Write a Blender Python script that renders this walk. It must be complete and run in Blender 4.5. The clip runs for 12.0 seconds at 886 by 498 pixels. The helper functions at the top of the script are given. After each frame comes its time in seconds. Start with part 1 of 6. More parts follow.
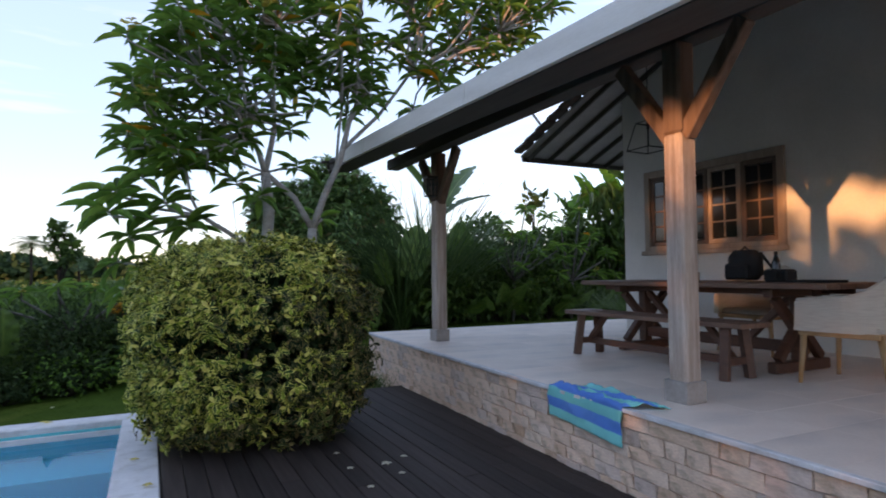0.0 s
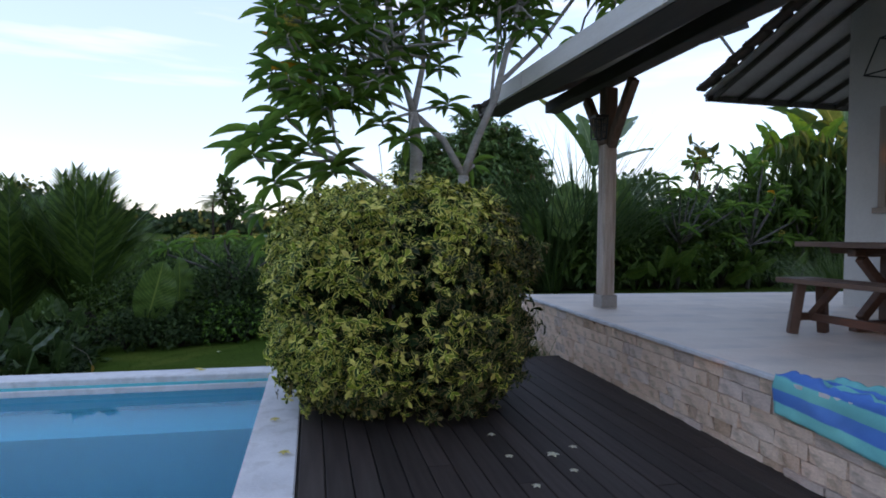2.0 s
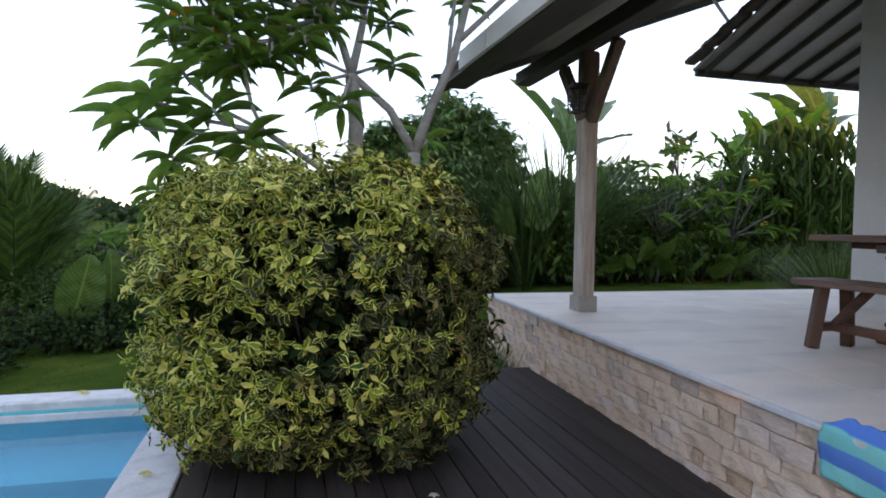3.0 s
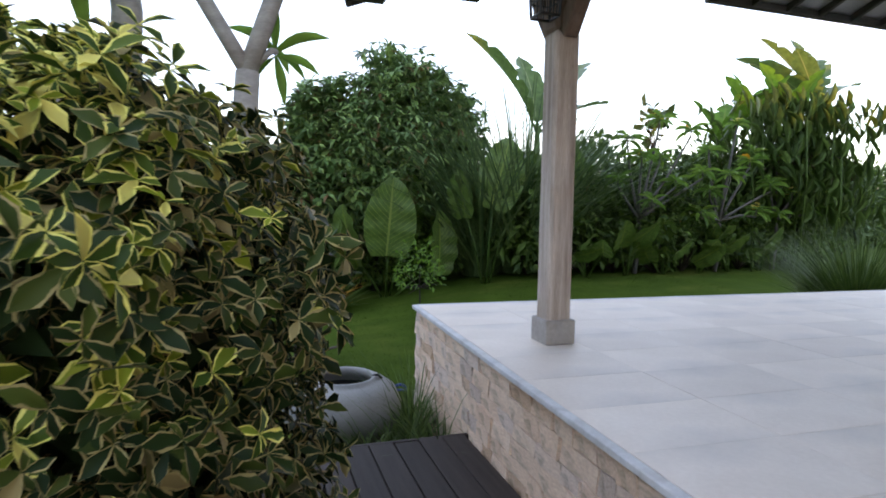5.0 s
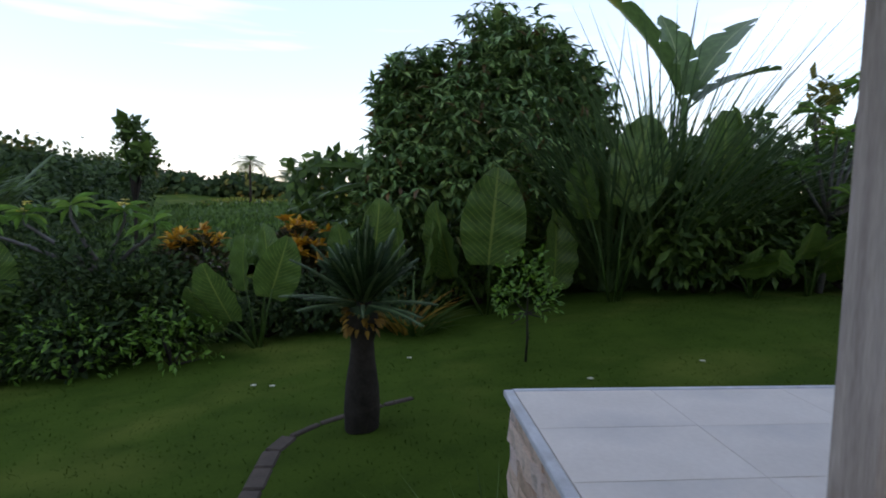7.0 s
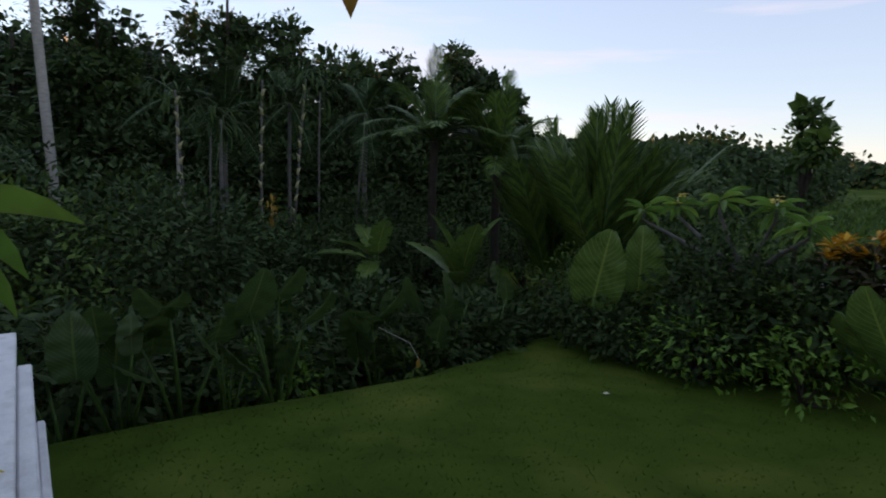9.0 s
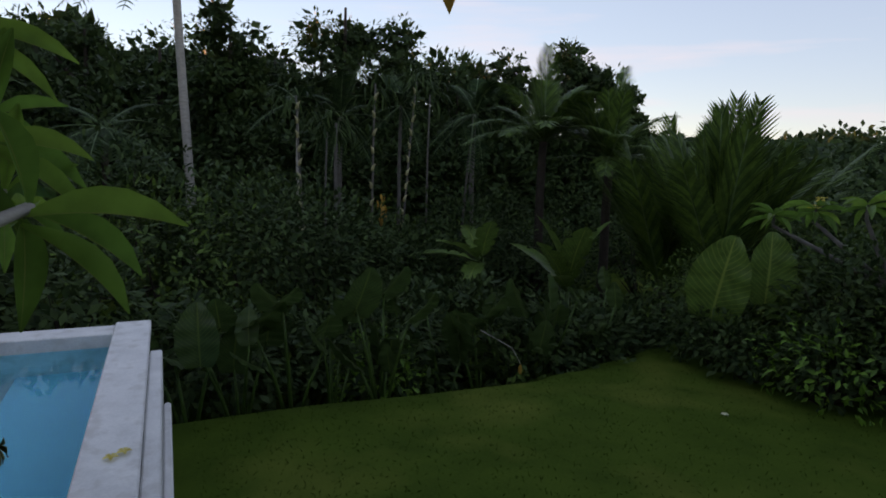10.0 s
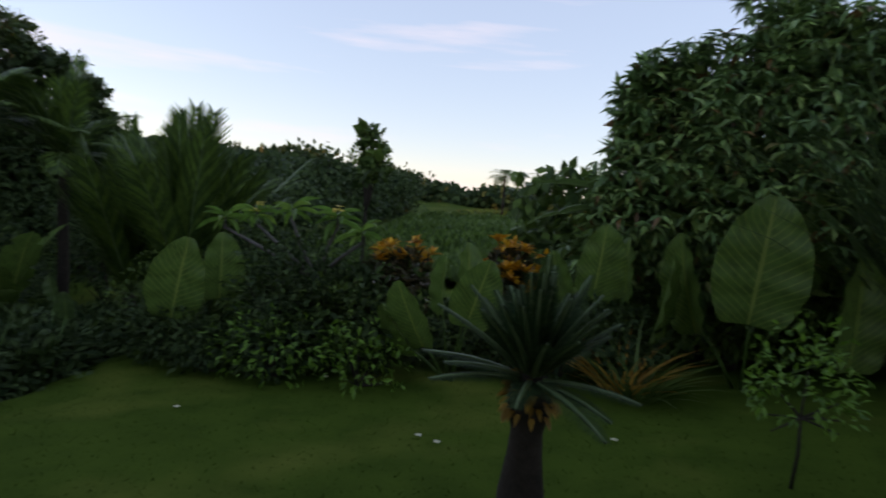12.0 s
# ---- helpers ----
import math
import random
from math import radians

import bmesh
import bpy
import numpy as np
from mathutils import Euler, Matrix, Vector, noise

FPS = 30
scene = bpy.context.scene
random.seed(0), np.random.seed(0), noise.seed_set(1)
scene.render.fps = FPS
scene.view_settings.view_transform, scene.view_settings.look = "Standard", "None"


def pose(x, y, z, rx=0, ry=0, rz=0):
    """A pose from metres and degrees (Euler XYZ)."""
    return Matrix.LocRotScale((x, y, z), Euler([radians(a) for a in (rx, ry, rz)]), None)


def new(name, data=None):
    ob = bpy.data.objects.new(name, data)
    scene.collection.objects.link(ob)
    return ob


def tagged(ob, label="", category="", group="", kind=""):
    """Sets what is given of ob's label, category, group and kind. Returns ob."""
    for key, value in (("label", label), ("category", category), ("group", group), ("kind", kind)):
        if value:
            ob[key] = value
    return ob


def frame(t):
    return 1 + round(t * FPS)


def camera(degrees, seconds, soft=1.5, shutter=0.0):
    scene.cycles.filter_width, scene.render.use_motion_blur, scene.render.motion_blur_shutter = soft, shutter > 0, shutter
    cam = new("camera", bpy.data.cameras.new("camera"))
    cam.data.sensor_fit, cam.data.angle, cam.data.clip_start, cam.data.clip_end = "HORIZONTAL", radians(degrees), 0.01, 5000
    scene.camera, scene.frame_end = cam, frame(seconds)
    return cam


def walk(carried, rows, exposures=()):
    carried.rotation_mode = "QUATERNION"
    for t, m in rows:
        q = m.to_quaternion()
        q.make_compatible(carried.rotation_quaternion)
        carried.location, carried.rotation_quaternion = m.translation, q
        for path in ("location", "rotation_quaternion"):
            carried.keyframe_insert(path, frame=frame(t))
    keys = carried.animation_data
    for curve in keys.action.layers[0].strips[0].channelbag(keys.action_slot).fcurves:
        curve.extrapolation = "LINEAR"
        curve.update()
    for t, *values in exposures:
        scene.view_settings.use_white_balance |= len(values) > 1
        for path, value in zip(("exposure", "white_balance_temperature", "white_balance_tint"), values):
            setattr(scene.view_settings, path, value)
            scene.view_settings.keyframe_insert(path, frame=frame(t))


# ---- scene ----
# low sun just above the far tree line, seen along its travel
SUN_TRAVEL = Vector((0.955, 0.292, -0.06))
EXPOSURES = [(0.0, 3.1, 8300, 34), (0.5, 3.05, 8000, 34), (1.5, 3.0, 8000, 34), (2.5, 3.25, 8600, 34), (3.5, 3.9, 9600, 34), (5.5, 4.1, 9200, 34), (6.5, 3.45, 8600, 34),
             (8.5, 2.7, 8800, 34), (10.0, 2.4, 9600, 34), (12.0, 2.6, 9200, 34)]
cam = camera(74.3, 12.0, soft=1.8, shutter=0.12)
METRES, EYE, TURN = 7.9, 1.37, -26.5
ROWS = [
    (0.0, 0.0, 0.0, 0.0, 0.02, 2.25, 0.51),
    (0.5, -0.0112, 0.0052, -0.0036, 11.71, 1.61, -0.0),
    (1.0, -0.0186, 0.0169, -0.0059, 13.96, 0.74, -0.25),
    (1.5, -0.0225, 0.0482, -0.0081, 14.26, -0.42, -0.49),
    (2.0, -0.0303, 0.1008, -0.0107, 13.93, -1.45, -0.67),
    (2.5, -0.0333, 0.158, -0.0092, 12.79, -1.9, -0.8),
    (3.0, -0.031, 0.2291, -0.0098, 11.61, -2.42, -0.84),
    (3.5, -0.0277, 0.2921, -0.0102, 10.32, -2.8, -1.01),
    (5.5, -0.0286, 0.5706, -0.01, 8.54, -4.51, -1.02),
    (6.0, -0.0365, 0.642, -0.0083, 9.87, -4.74, -0.93),
    (6.5, -0.0469, 0.6997, -0.0065, 12.18, -5.0, -0.73),
    (8.5, -0.1182, 0.869, 0.0029, 65.39, -7.55, -2.61),
    (9.0, -0.1406, 0.8764, 0.002, 80.8, -7.89, -2.45),
    (9.5, -0.1496, 0.8785, 0.0014, 88.83, -8.27, -2.19),
    (10.0, -0.1509, 0.88, 0.0028, 91.28, -8.24, -2.33),
    (10.5, -0.1492, 0.8835, 0.0037, 91.55, -8.04, -2.65),
    (11.0, -0.1423, 0.8926, 0.0048, 87.07, -7.29, -3.43),
    (11.5, -0.1287, 0.9045, 0.0055, 71.94, -5.95, -4.5),
    (12.0, -0.1027, 0.9178, 0.0063, 44.34, -4.73, -5.01),
]
walk(cam, [(t, pose(0, 0, EYE, 0, 0, TURN) @ pose(METRES * x, METRES * y, METRES * z, 90 + pitch, roll, yaw)) for t, x, y, z, yaw, pitch, roll in ROWS], EXPOSURES)

# ---- light ----
world = bpy.data.worlds.new("dusk_sky")
scene.world = world
world.use_nodes = True
wn, wl = world.node_tree.nodes, world.node_tree.links
sky = wn.new("ShaderNodeTexSky")
sky.sky_type, sky.sun_disc = "NISHITA", False
sky.sun_elevation, sky.sun_rotation = radians(4.5), radians(253)
sky.air_density, sky.dust_density, sky.ozone_density = 0.88, 0.0, 2.15
# a thin even veil of high haze takes most of the sky's gradient away
veil = wn.new("ShaderNodeMix")
veil.data_type = "RGBA"
veil.inputs[0].default_value = 0.74
wl.new(sky.outputs["Color"], veil.inputs[6])
veil.inputs[7].default_value = (0.38, 0.68, 1.1, 1)
# thin level cloud streaks, pale and faintly pink
wt, wm, wv = wn.new("ShaderNodeTexCoord"), wn.new("ShaderNodeMapping"), wn.new("ShaderNodeTexNoise")
wl.new(wt.outputs["Generated"], wm.inputs["Vector"])
wm.inputs["Scale"].default_value = (1.6, 1.6, 15.0)
wl.new(wm.outputs["Vector"], wv.inputs["Vector"])
wv.inputs["Scale"].default_value, wv.inputs["Detail"].default_value = 1.7, 6
streak = wn.new("ShaderNodeValToRGB")
streak.color_ramp.elements[0].position, streak.color_ramp.elements[0].color = 0.55, (0, 0, 0, 1)
streak.color_ramp.elements[1].position, streak.color_ramp.elements[1].color = 0.72, (0.45, 0.45, 0.45, 1)
wl.new(wv.outputs["Fac"], streak.inputs["Fac"])
clouds = wn.new("ShaderNodeMix")
clouds.data_type = "RGBA"
wl.new(streak.outputs["Color"], clouds.inputs[0])
wl.new(veil.outputs[2], clouds.inputs[6])
clouds.inputs[7].default_value = (0.92, 1.1, 1.4, 1)
wl.new(clouds.outputs[2], wn["Background"].inputs["Color"])
wn["Background"].inputs["Strength"].default_value = 0.15
sun_data = bpy.data.lights.new("sun", "SUN")
sun_data.energy, sun_data.angle, sun_data.color = 0.75, radians(0.6), (1.0, 0.56, 0.25)
sun = new("sun", sun_data)
sun.rotation_mode = "QUATERNION"
sun.rotation_quaternion = SUN_TRAVEL.to_track_quat("-Z", "Y")


# ---- materials ----
def nodes_of(name):
    m = bpy.data.materials.new(name)
    m.use_nodes = True
    return m, m.node_tree.nodes, m.node_tree.links, m.node_tree.nodes["Principled BSDF"]


def ramp(n, stops):
    r = n.new("ShaderNodeValToRGB")
    while len(r.color_ramp.elements) < len(stops):
        r.color_ramp.elements.new(0.5)
    for e, (p, c) in zip(r.color_ramp.elements, stops):
        e.position, e.color = p, (*c, 1)
    return r


def noise_of(n, l, scale, detail=4, stretch=None, coord="Object"):
    tc, mp, t = n.new("ShaderNodeTexCoord"), n.new("ShaderNodeMapping"), n.new("ShaderNodeTexNoise")
    l.new(tc.outputs[coord], mp.inputs["Vector"])
    mp.inputs["Scale"].default_value = stretch or (1, 1, 1)
    l.new(mp.outputs["Vector"], t.inputs["Vector"])
    t.inputs["Scale"].default_value, t.inputs["Detail"].default_value = scale, detail
    return t


def mixed(n, l, a, b, fac, mode="MIX"):
    m = n.new("ShaderNodeMix")
    m.data_type, m.blend_type = "RGBA", mode
    for key, v in (("Factor", fac), ("A", a), ("B", b)):
        s = m.inputs[0] if key == "Factor" else m.inputs[6 if key == "A" else 7]
        if isinstance(v, (int, float)):
            s.default_value = v
        elif isinstance(v, tuple):
            s.default_value = (*v, 1)
        else:
            l.new(v, s)
    return m.outputs[2]


def surface(name, dark, light, scale=6.0, fine=60.0, rough=0.7, bump=0.2, stretch=None, coord="Object", vary=0.0, stain=None, metal=0.0, stain_scale=1.3, sheen=0.5, hues=None):
    """Two scales of colour, a stain with a shape of its own, and fine relief."""
    m, n, l, p = nodes_of(name)
    big, small = noise_of(n, l, scale, 5, stretch, coord), noise_of(n, l, fine, 4, stretch, coord)
    r = ramp(n, [(0.3, dark), (0.72, light)])
    mixf = n.new("ShaderNodeMath")
    mixf.operation = "MULTIPLY_ADD"
    l.new(small.outputs["Fac"], mixf.inputs[0])
    mixf.inputs[1].default_value = 0.35
    half = n.new("ShaderNodeMath")
    half.operation = "MULTIPLY"
    l.new(big.outputs["Fac"], half.inputs[0])
    half.inputs[1].default_value = 0.65
    l.new(half.outputs[0], mixf.inputs[2])
    l.new(mixf.outputs[0], r.inputs["Fac"])
    col = r.outputs["Color"]
    if stain:
        sn = noise_of(n, l, stain_scale, 6, stretch, coord)
        sr = ramp(n, [(0.52, (0, 0, 0)), (0.68, (0.75, 0.75, 0.75))])
        l.new(sn.outputs["Fac"], sr.inputs["Fac"])
        col = mixed(n, l, col, stain, sr.outputs["Color"])
    if vary:
        oi = n.new("ShaderNodeObjectInfo")
        vr = ramp(n, hues or [(0, (1 - vary,) * 3), (1, (1 + vary,) * 3)])
        l.new(oi.outputs["Random"], vr.inputs["Fac"])
        col = mixed(n, l, col, vr.outputs["Color"], 1.0, "MULTIPLY")
    l.new(col, p.inputs["Base Color"])
    p.inputs["Roughness"].default_value, p.inputs["Metallic"].default_value = rough, metal
    p.inputs["Specular IOR Level"].default_value = sheen
    if bump:
        b = n.new("ShaderNodeBump")
        b.inputs["Strength"].default_value, b.inputs["Distance"].default_value = bump, 0.01
        l.new(mixf.outputs[0], b.inputs["Height"])
        l.new(b.outputs["Normal"], p.inputs["Normal"])
    return m


def leaf_material(name, dark, light, vein=None, edge=None, rough=0.45, through_light=0.25, veins=0.0, odd=None, edge_at=0.62, odd_share=0.05, sheen=0.28):
    """Leaf: colour varies from leaf to leaf; the midrib, side veins and margin follow the leaf's own coordinates."""
    m, n, l, p = nodes_of(name)
    geo = n.new("ShaderNodeNewGeometry")
    stops = [(0.0, dark), (1.0, light)]
    if odd:
        stops = [(0.0, dark), (0.45, tuple(c * 1.5 for c in dark)), (1.0 - odd_share - 0.01, light), (1.0 - odd_share, odd)]
    r = ramp(n, stops)
    l.new(geo.outputs["Random Per Island"], r.inputs["Fac"])
    col = r.outputs["Color"]
    ns = noise_of(n, l, 9.0, 3)
    nr = ramp(n, [(0.3, (0.7, 0.7, 0.7)), (0.7, (1.25, 1.25, 1.25))])
    l.new(ns.outputs["Fac"], nr.inputs["Fac"])
    col = mixed(n, l, col, nr.outputs["Color"], 1.0, "MULTIPLY")
    uv = n.new("ShaderNodeTexCoord")
    sep = n.new("ShaderNodeSeparateXYZ")
    l.new(uv.outputs["UV"], sep.inputs[0])

    def calc(op, a, b=None, c=None):
        q = n.new("ShaderNodeMath")
        q.operation = op
        for i, v in enumerate((a, b, c)):
            if v is None:
                continue
            if isinstance(v, (int, float)):
                q.inputs[i].default_value = v
            else:
                l.new(v, q.inputs[i])
        return q.outputs[0]
    off = calc("ABSOLUTE", calc("SUBTRACT", sep.outputs["X"], 0.5))
    if edge:
        wob = calc("ADD", off, calc("MULTIPLY", calc("SUBTRACT", noise_of(n, l, 30.0, 2).outputs["Fac"], 0.5), 0.5))
        col = mixed(n, l, col, edge, calc("GREATER_THAN", wob, edge_at * 0.5))
    if vein:
        rib = calc("LESS_THAN", off, 0.022)
        if veins:
            w = calc("FRACT", calc("MULTIPLY", calc("SUBTRACT", sep.outputs["Y"], calc("MULTIPLY", off, 0.55)), veins))
            rib = calc("MAXIMUM", rib, calc("LESS_THAN", w, 0.1))
        col = mixed(n, l, col, vein, calc("MULTIPLY", rib, 0.8))
    l.new(col, p.inputs["Base Color"])
    p.inputs["Roughness"].default_value, p.inputs["Specular IOR Level"].default_value = rough, sheen
    tr, mx = n.new("ShaderNodeBsdfTranslucent"), n.new("ShaderNodeMixShader")
    l.new(col, tr.inputs["Color"])
    mx.inputs["Fac"].default_value = through_light
    l.new(p.outputs["BSDF"], mx.inputs[1])
    l.new(tr.outputs["BSDF"], mx.inputs[2])
    l.new(mx.outputs["Shader"], n["Material Output"].inputs["Surface"])
    return m


M_PLASTER = surface("white_plaster", (0.54, 0.52, 0.49), (0.66, 0.64, 0.605), 2.0, 40, 0.85, 0.15)
M_COPING = surface("weathered_white_coping", (0.5, 0.5, 0.5), (0.72, 0.71, 0.7), 5.0, 70, 0.75, 0.25, stain=(0.48, 0.46, 0.44), stain_scale=9.0)
M_POOL = surface("pool_plaster", (0.004, 0.46, 0.52), (0.008, 0.53, 0.58), 1.5, 20, 0.6, 0.05)
M_DECK = surface("dark_deck_wood", (0.022, 0.015, 0.013), (0.054, 0.038, 0.032), 3.0, 30, 0.66, 0.35, stretch=(9, 0.6, 9), vary=0.3, stain=(0.05, 0.04, 0.034), sheen=0.3)
M_STONE = surface("cream_limestone", (0.66, 0.47, 0.375), (0.94, 0.745, 0.62), 9.0, 60, 0.9, 0.9, vary=0.3, stain=(0.4, 0.3, 0.22), coord="Object", stain_scale=1.7,
                  hues=[(0.0, (0.72, 0.7, 0.7)), (0.15, (1.0, 1.0, 1.02)), (0.4, (1.08, 1.02, 0.95)), (0.62, (1.0, 0.9, 0.8)), (0.8, (1.12, 1.08, 1.02)), (1.0, (0.78, 0.64, 0.52))])
M_JOINT = surface("stone_joint", (0.42, 0.37, 0.32), (0.52, 0.47, 0.42), 10, 60, 0.95, 0.2)
M_GROUT = surface("pale_grout", (0.5, 0.46, 0.42), (0.6, 0.56, 0.51), 10, 60, 0.9, 0.1)
M_TILE = surface("travertine_tile", (0.71, 0.6, 0.51), (0.84, 0.73, 0.64), 3.0, 50, 0.5, 0.06, vary=0.07, stain=(0.54, 0.48, 0.43))
M_FASCIA = surface("pale_fascia_board", (0.6, 0.56, 0.51), (0.76, 0.72, 0.67), 2.5, 35, 0.75, 0.2, stretch=(4, 0.6, 4))
M_SOFFIT = surface("dark_soffit", (0.055, 0.046, 0.04), (0.1, 0.085, 0.075), 3.0, 35, 0.7, 0.2, stretch=(5, 0.8, 5))
M_RAFTER = surface("dark_rafter_wood", (0.03, 0.024, 0.02), (0.07, 0.055, 0.045), 4.0, 40, 0.7, 0.2)
M_CORRUGATE = surface("grey_roof_sheet", (0.3, 0.285, 0.275), (0.46, 0.44, 0.43), 3.0, 40, 0.7, 0.1)
M_ROOFTILE = surface("dark_clay_roof_tile", (0.06, 0.045, 0.04), (0.14, 0.1, 0.085), 6.0, 50, 0.8, 0.3, vary=0.3)
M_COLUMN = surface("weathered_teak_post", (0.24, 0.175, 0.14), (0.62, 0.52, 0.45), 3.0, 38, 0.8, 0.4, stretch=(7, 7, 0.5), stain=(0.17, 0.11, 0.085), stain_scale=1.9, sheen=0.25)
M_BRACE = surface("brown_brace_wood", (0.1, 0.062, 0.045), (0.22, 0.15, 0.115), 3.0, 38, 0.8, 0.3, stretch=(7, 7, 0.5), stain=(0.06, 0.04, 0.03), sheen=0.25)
# shaded copy of M_BARK: the same grey bark with shade put into its colour
M_TWIG = surface("shaded_grey_bark", (0.06, 0.054, 0.048), (0.13, 0.118, 0.105), 8, 60, 0.85, 0.5)
M_POSTBASE = surface("grey_stone_foot", (0.24, 0.21, 0.19), (0.42, 0.38, 0.35), 5.0, 50, 0.85, 0.3, stain=(0.2, 0.17, 0.15))
M_TEAK = surface("brown_teak", (0.062, 0.024, 0.015), (0.14, 0.062, 0.038), 4.0, 40, 0.5, 0.25, stretch=(5, 0.6, 5))
M_TEAKTOP = surface("worn_teak_top", (0.12, 0.06, 0.042), (0.23, 0.13, 0.09), 4.0, 40, 0.5, 0.25, stretch=(6, 0.6, 6))
M_WINDOW = surface("window_teak", (0.24, 0.17, 0.13), (0.38, 0.29, 0.23), 4.0, 40, 0.65, 0.2, stretch=(5, 5, 0.7))
M_SASH = surface("dark_sash_wood", (0.08, 0.05, 0.035), (0.16, 0.1, 0.075), 4.0, 40, 0.6, 0.2)
M_LAWN = surface("lawn_grass", (0.023, 0.05, 0.006), (0.046, 0.085, 0.011), 2.2, 55, 0.95, 0.6, stain=(0.09, 0.112, 0.02), stain_scale=0.7, sheen=0.05)
M_FIELD = surface("rice_field_green", (0.05, 0.1, 0.03), (0.11, 0.17, 0.055), 0.5, 6, 0.9, 0.5, stretch=(1, 3, 1))
M_SOIL = surface("brown_soil", (0.05, 0.035, 0.025), (0.1, 0.07, 0.05), 6, 50, 0.95, 0.4)
M_BARK = surface("grey_bark", (0.22, 0.2, 0.18), (0.42, 0.39, 0.35), 8, 60, 0.85, 0.5, stretch=(1, 1, 3))
M_DARKBARK = surface("dark_bark", (0.018, 0.014, 0.011), (0.055, 0.043, 0.034), 9, 50, 0.9, 0.8, sheen=0.15)
M_POT = surface("grey_glazed_pot", (0.24, 0.24, 0.23), (0.36, 0.36, 0.345), 4, 60, 0.5, 0.1, stain=(0.2, 0.19, 0.17))
M_IRON = surface("black_iron", (0.012, 0.012, 0.012), (0.03, 0.028, 0.026), 9, 60, 0.45, 0.1, metal=0.6)

# two bush leaf copies put light into colour: dark shaded side, bright lit side
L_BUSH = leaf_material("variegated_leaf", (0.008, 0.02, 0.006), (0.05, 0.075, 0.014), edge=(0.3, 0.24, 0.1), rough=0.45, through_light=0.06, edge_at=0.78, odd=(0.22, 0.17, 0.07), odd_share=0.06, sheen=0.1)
L_BUSHLIT = leaf_material("lit_variegated_leaf", (0.022, 0.052, 0.008), (0.22, 0.28, 0.026), edge=(0.74, 0.67, 0.17), rough=0.42, through_light=0.14, edge_at=0.74, odd=(0.55, 0.48, 0.12), odd_share=0.12, sheen=0.14)
L_FRANGI = leaf_material("frangipani_leaf", (0.07, 0.165, 0.03), (0.17, 0.3, 0.05), vein=(0.2, 0.25, 0.07), rough=0.36, through_light=0.55, odd=(0.6, 0.26, 0.02), odd_share=0.012)
L_MANGO = leaf_material("mango_leaf", (0.06, 0.13, 0.04), (0.22, 0.34, 0.1), rough=0.32, through_light=0.18, odd=(0.16, 0.085, 0.03), odd_share=0.03)
L_HEDGE = leaf_material("hedge_leaf", (0.026, 0.064, 0.017), (0.09, 0.165, 0.032), rough=0.45, through_light=0.25, sheen=0.15)
L_BRIGHT = leaf_material("bright_leaf", (0.05, 0.15, 0.018), (0.13, 0.31, 0.04), vein=(0.2, 0.28, 0.06), rough=0.4, through_light=0.4)
L_EAR = leaf_material("elephant_ear_leaf", (0.044, 0.108, 0.025), (0.09, 0.175, 0.037), vein=(0.22, 0.3, 0.07), rough=0.36, through_light=0.3, veins=15.0)
L_EARDARK = leaf_material("dark_taro_leaf", (0.018, 0.05, 0.016), (0.045, 0.09, 0.026), vein=(0.1, 0.15, 0.04), rough=0.36, through_light=0.3, veins=15.0)
L_BANANA = leaf_material("banana_leaf", (0.05, 0.11, 0.03), (0.1, 0.18, 0.05), vein=(0.24, 0.3, 0.12), rough=0.4, through_light=0.35)
L_PALM = leaf_material("palm_leaf", (0.045, 0.1, 0.042), (0.125, 0.2, 0.08), rough=0.4, through_light=0.2)
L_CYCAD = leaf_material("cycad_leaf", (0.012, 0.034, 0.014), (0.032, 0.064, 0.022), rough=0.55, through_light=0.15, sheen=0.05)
L_FOREST = leaf_material("forest_leaf", (0.013, 0.034, 0.012), (0.05, 0.09, 0.028), rough=0.55, through_light=0.2, sheen=0.1)
L_CROTON = leaf_material("croton_leaf", (0.45, 0.16, 0.014), (0.75, 0.4, 0.03), vein=(0.6, 0.4, 0.06), rough=0.4, through_light=0.25)
L_CROTONLOW = leaf_material("croton_low_leaf", (0.025, 0.03, 0.01), (0.085, 0.055, 0.018), rough=0.42, through_light=0.2)
L_GRASS = leaf_material("grass_blade", (0.04, 0.09, 0.02), (0.09, 0.16, 0.035), rough=0.5, through_light=0.3)
L_PETAL = leaf_material("yellow_petal", (0.62, 0.45, 0.06), (0.75, 0.62, 0.2), rough=0.6, through_light=0.3)
L_DRY = leaf_material("dry_leaf", (0.3, 0.15, 0.03), (0.5, 0.27, 0.05), rough=0.6, through_light=0.3)

m, n, l, p = nodes_of("pool_water")
p.inputs["Base Color"].default_value = (0.12, 0.76, 0.95, 1)
p.inputs["Specular IOR Level"].default_value = 0.5
p.inputs["Roughness"].default_value, p.inputs["IOR"].default_value, p.inputs["Transmission Weight"].default_value = 0.01, 1.085, 1.0
wv = noise_of(n, l, 3.0, 2)
b = n.new("ShaderNodeBump")
b.inputs["Strength"].default_value, b.inputs["Distance"].default_value = 0.06, 0.02
l.new(wv.outputs["Fac"], b.inputs["Height"])
l.new(b.outputs["Normal"], p.inputs["Normal"])
M_WATER = m
m, n, l, p = nodes_of("window_glass")
p.inputs["Base Color"].default_value = (0.02, 0.02, 0.022, 1)
p.inputs["Roughness"].default_value, p.inputs["Specular IOR Level"].default_value = 0.06, 0.4
M_GLASS = m


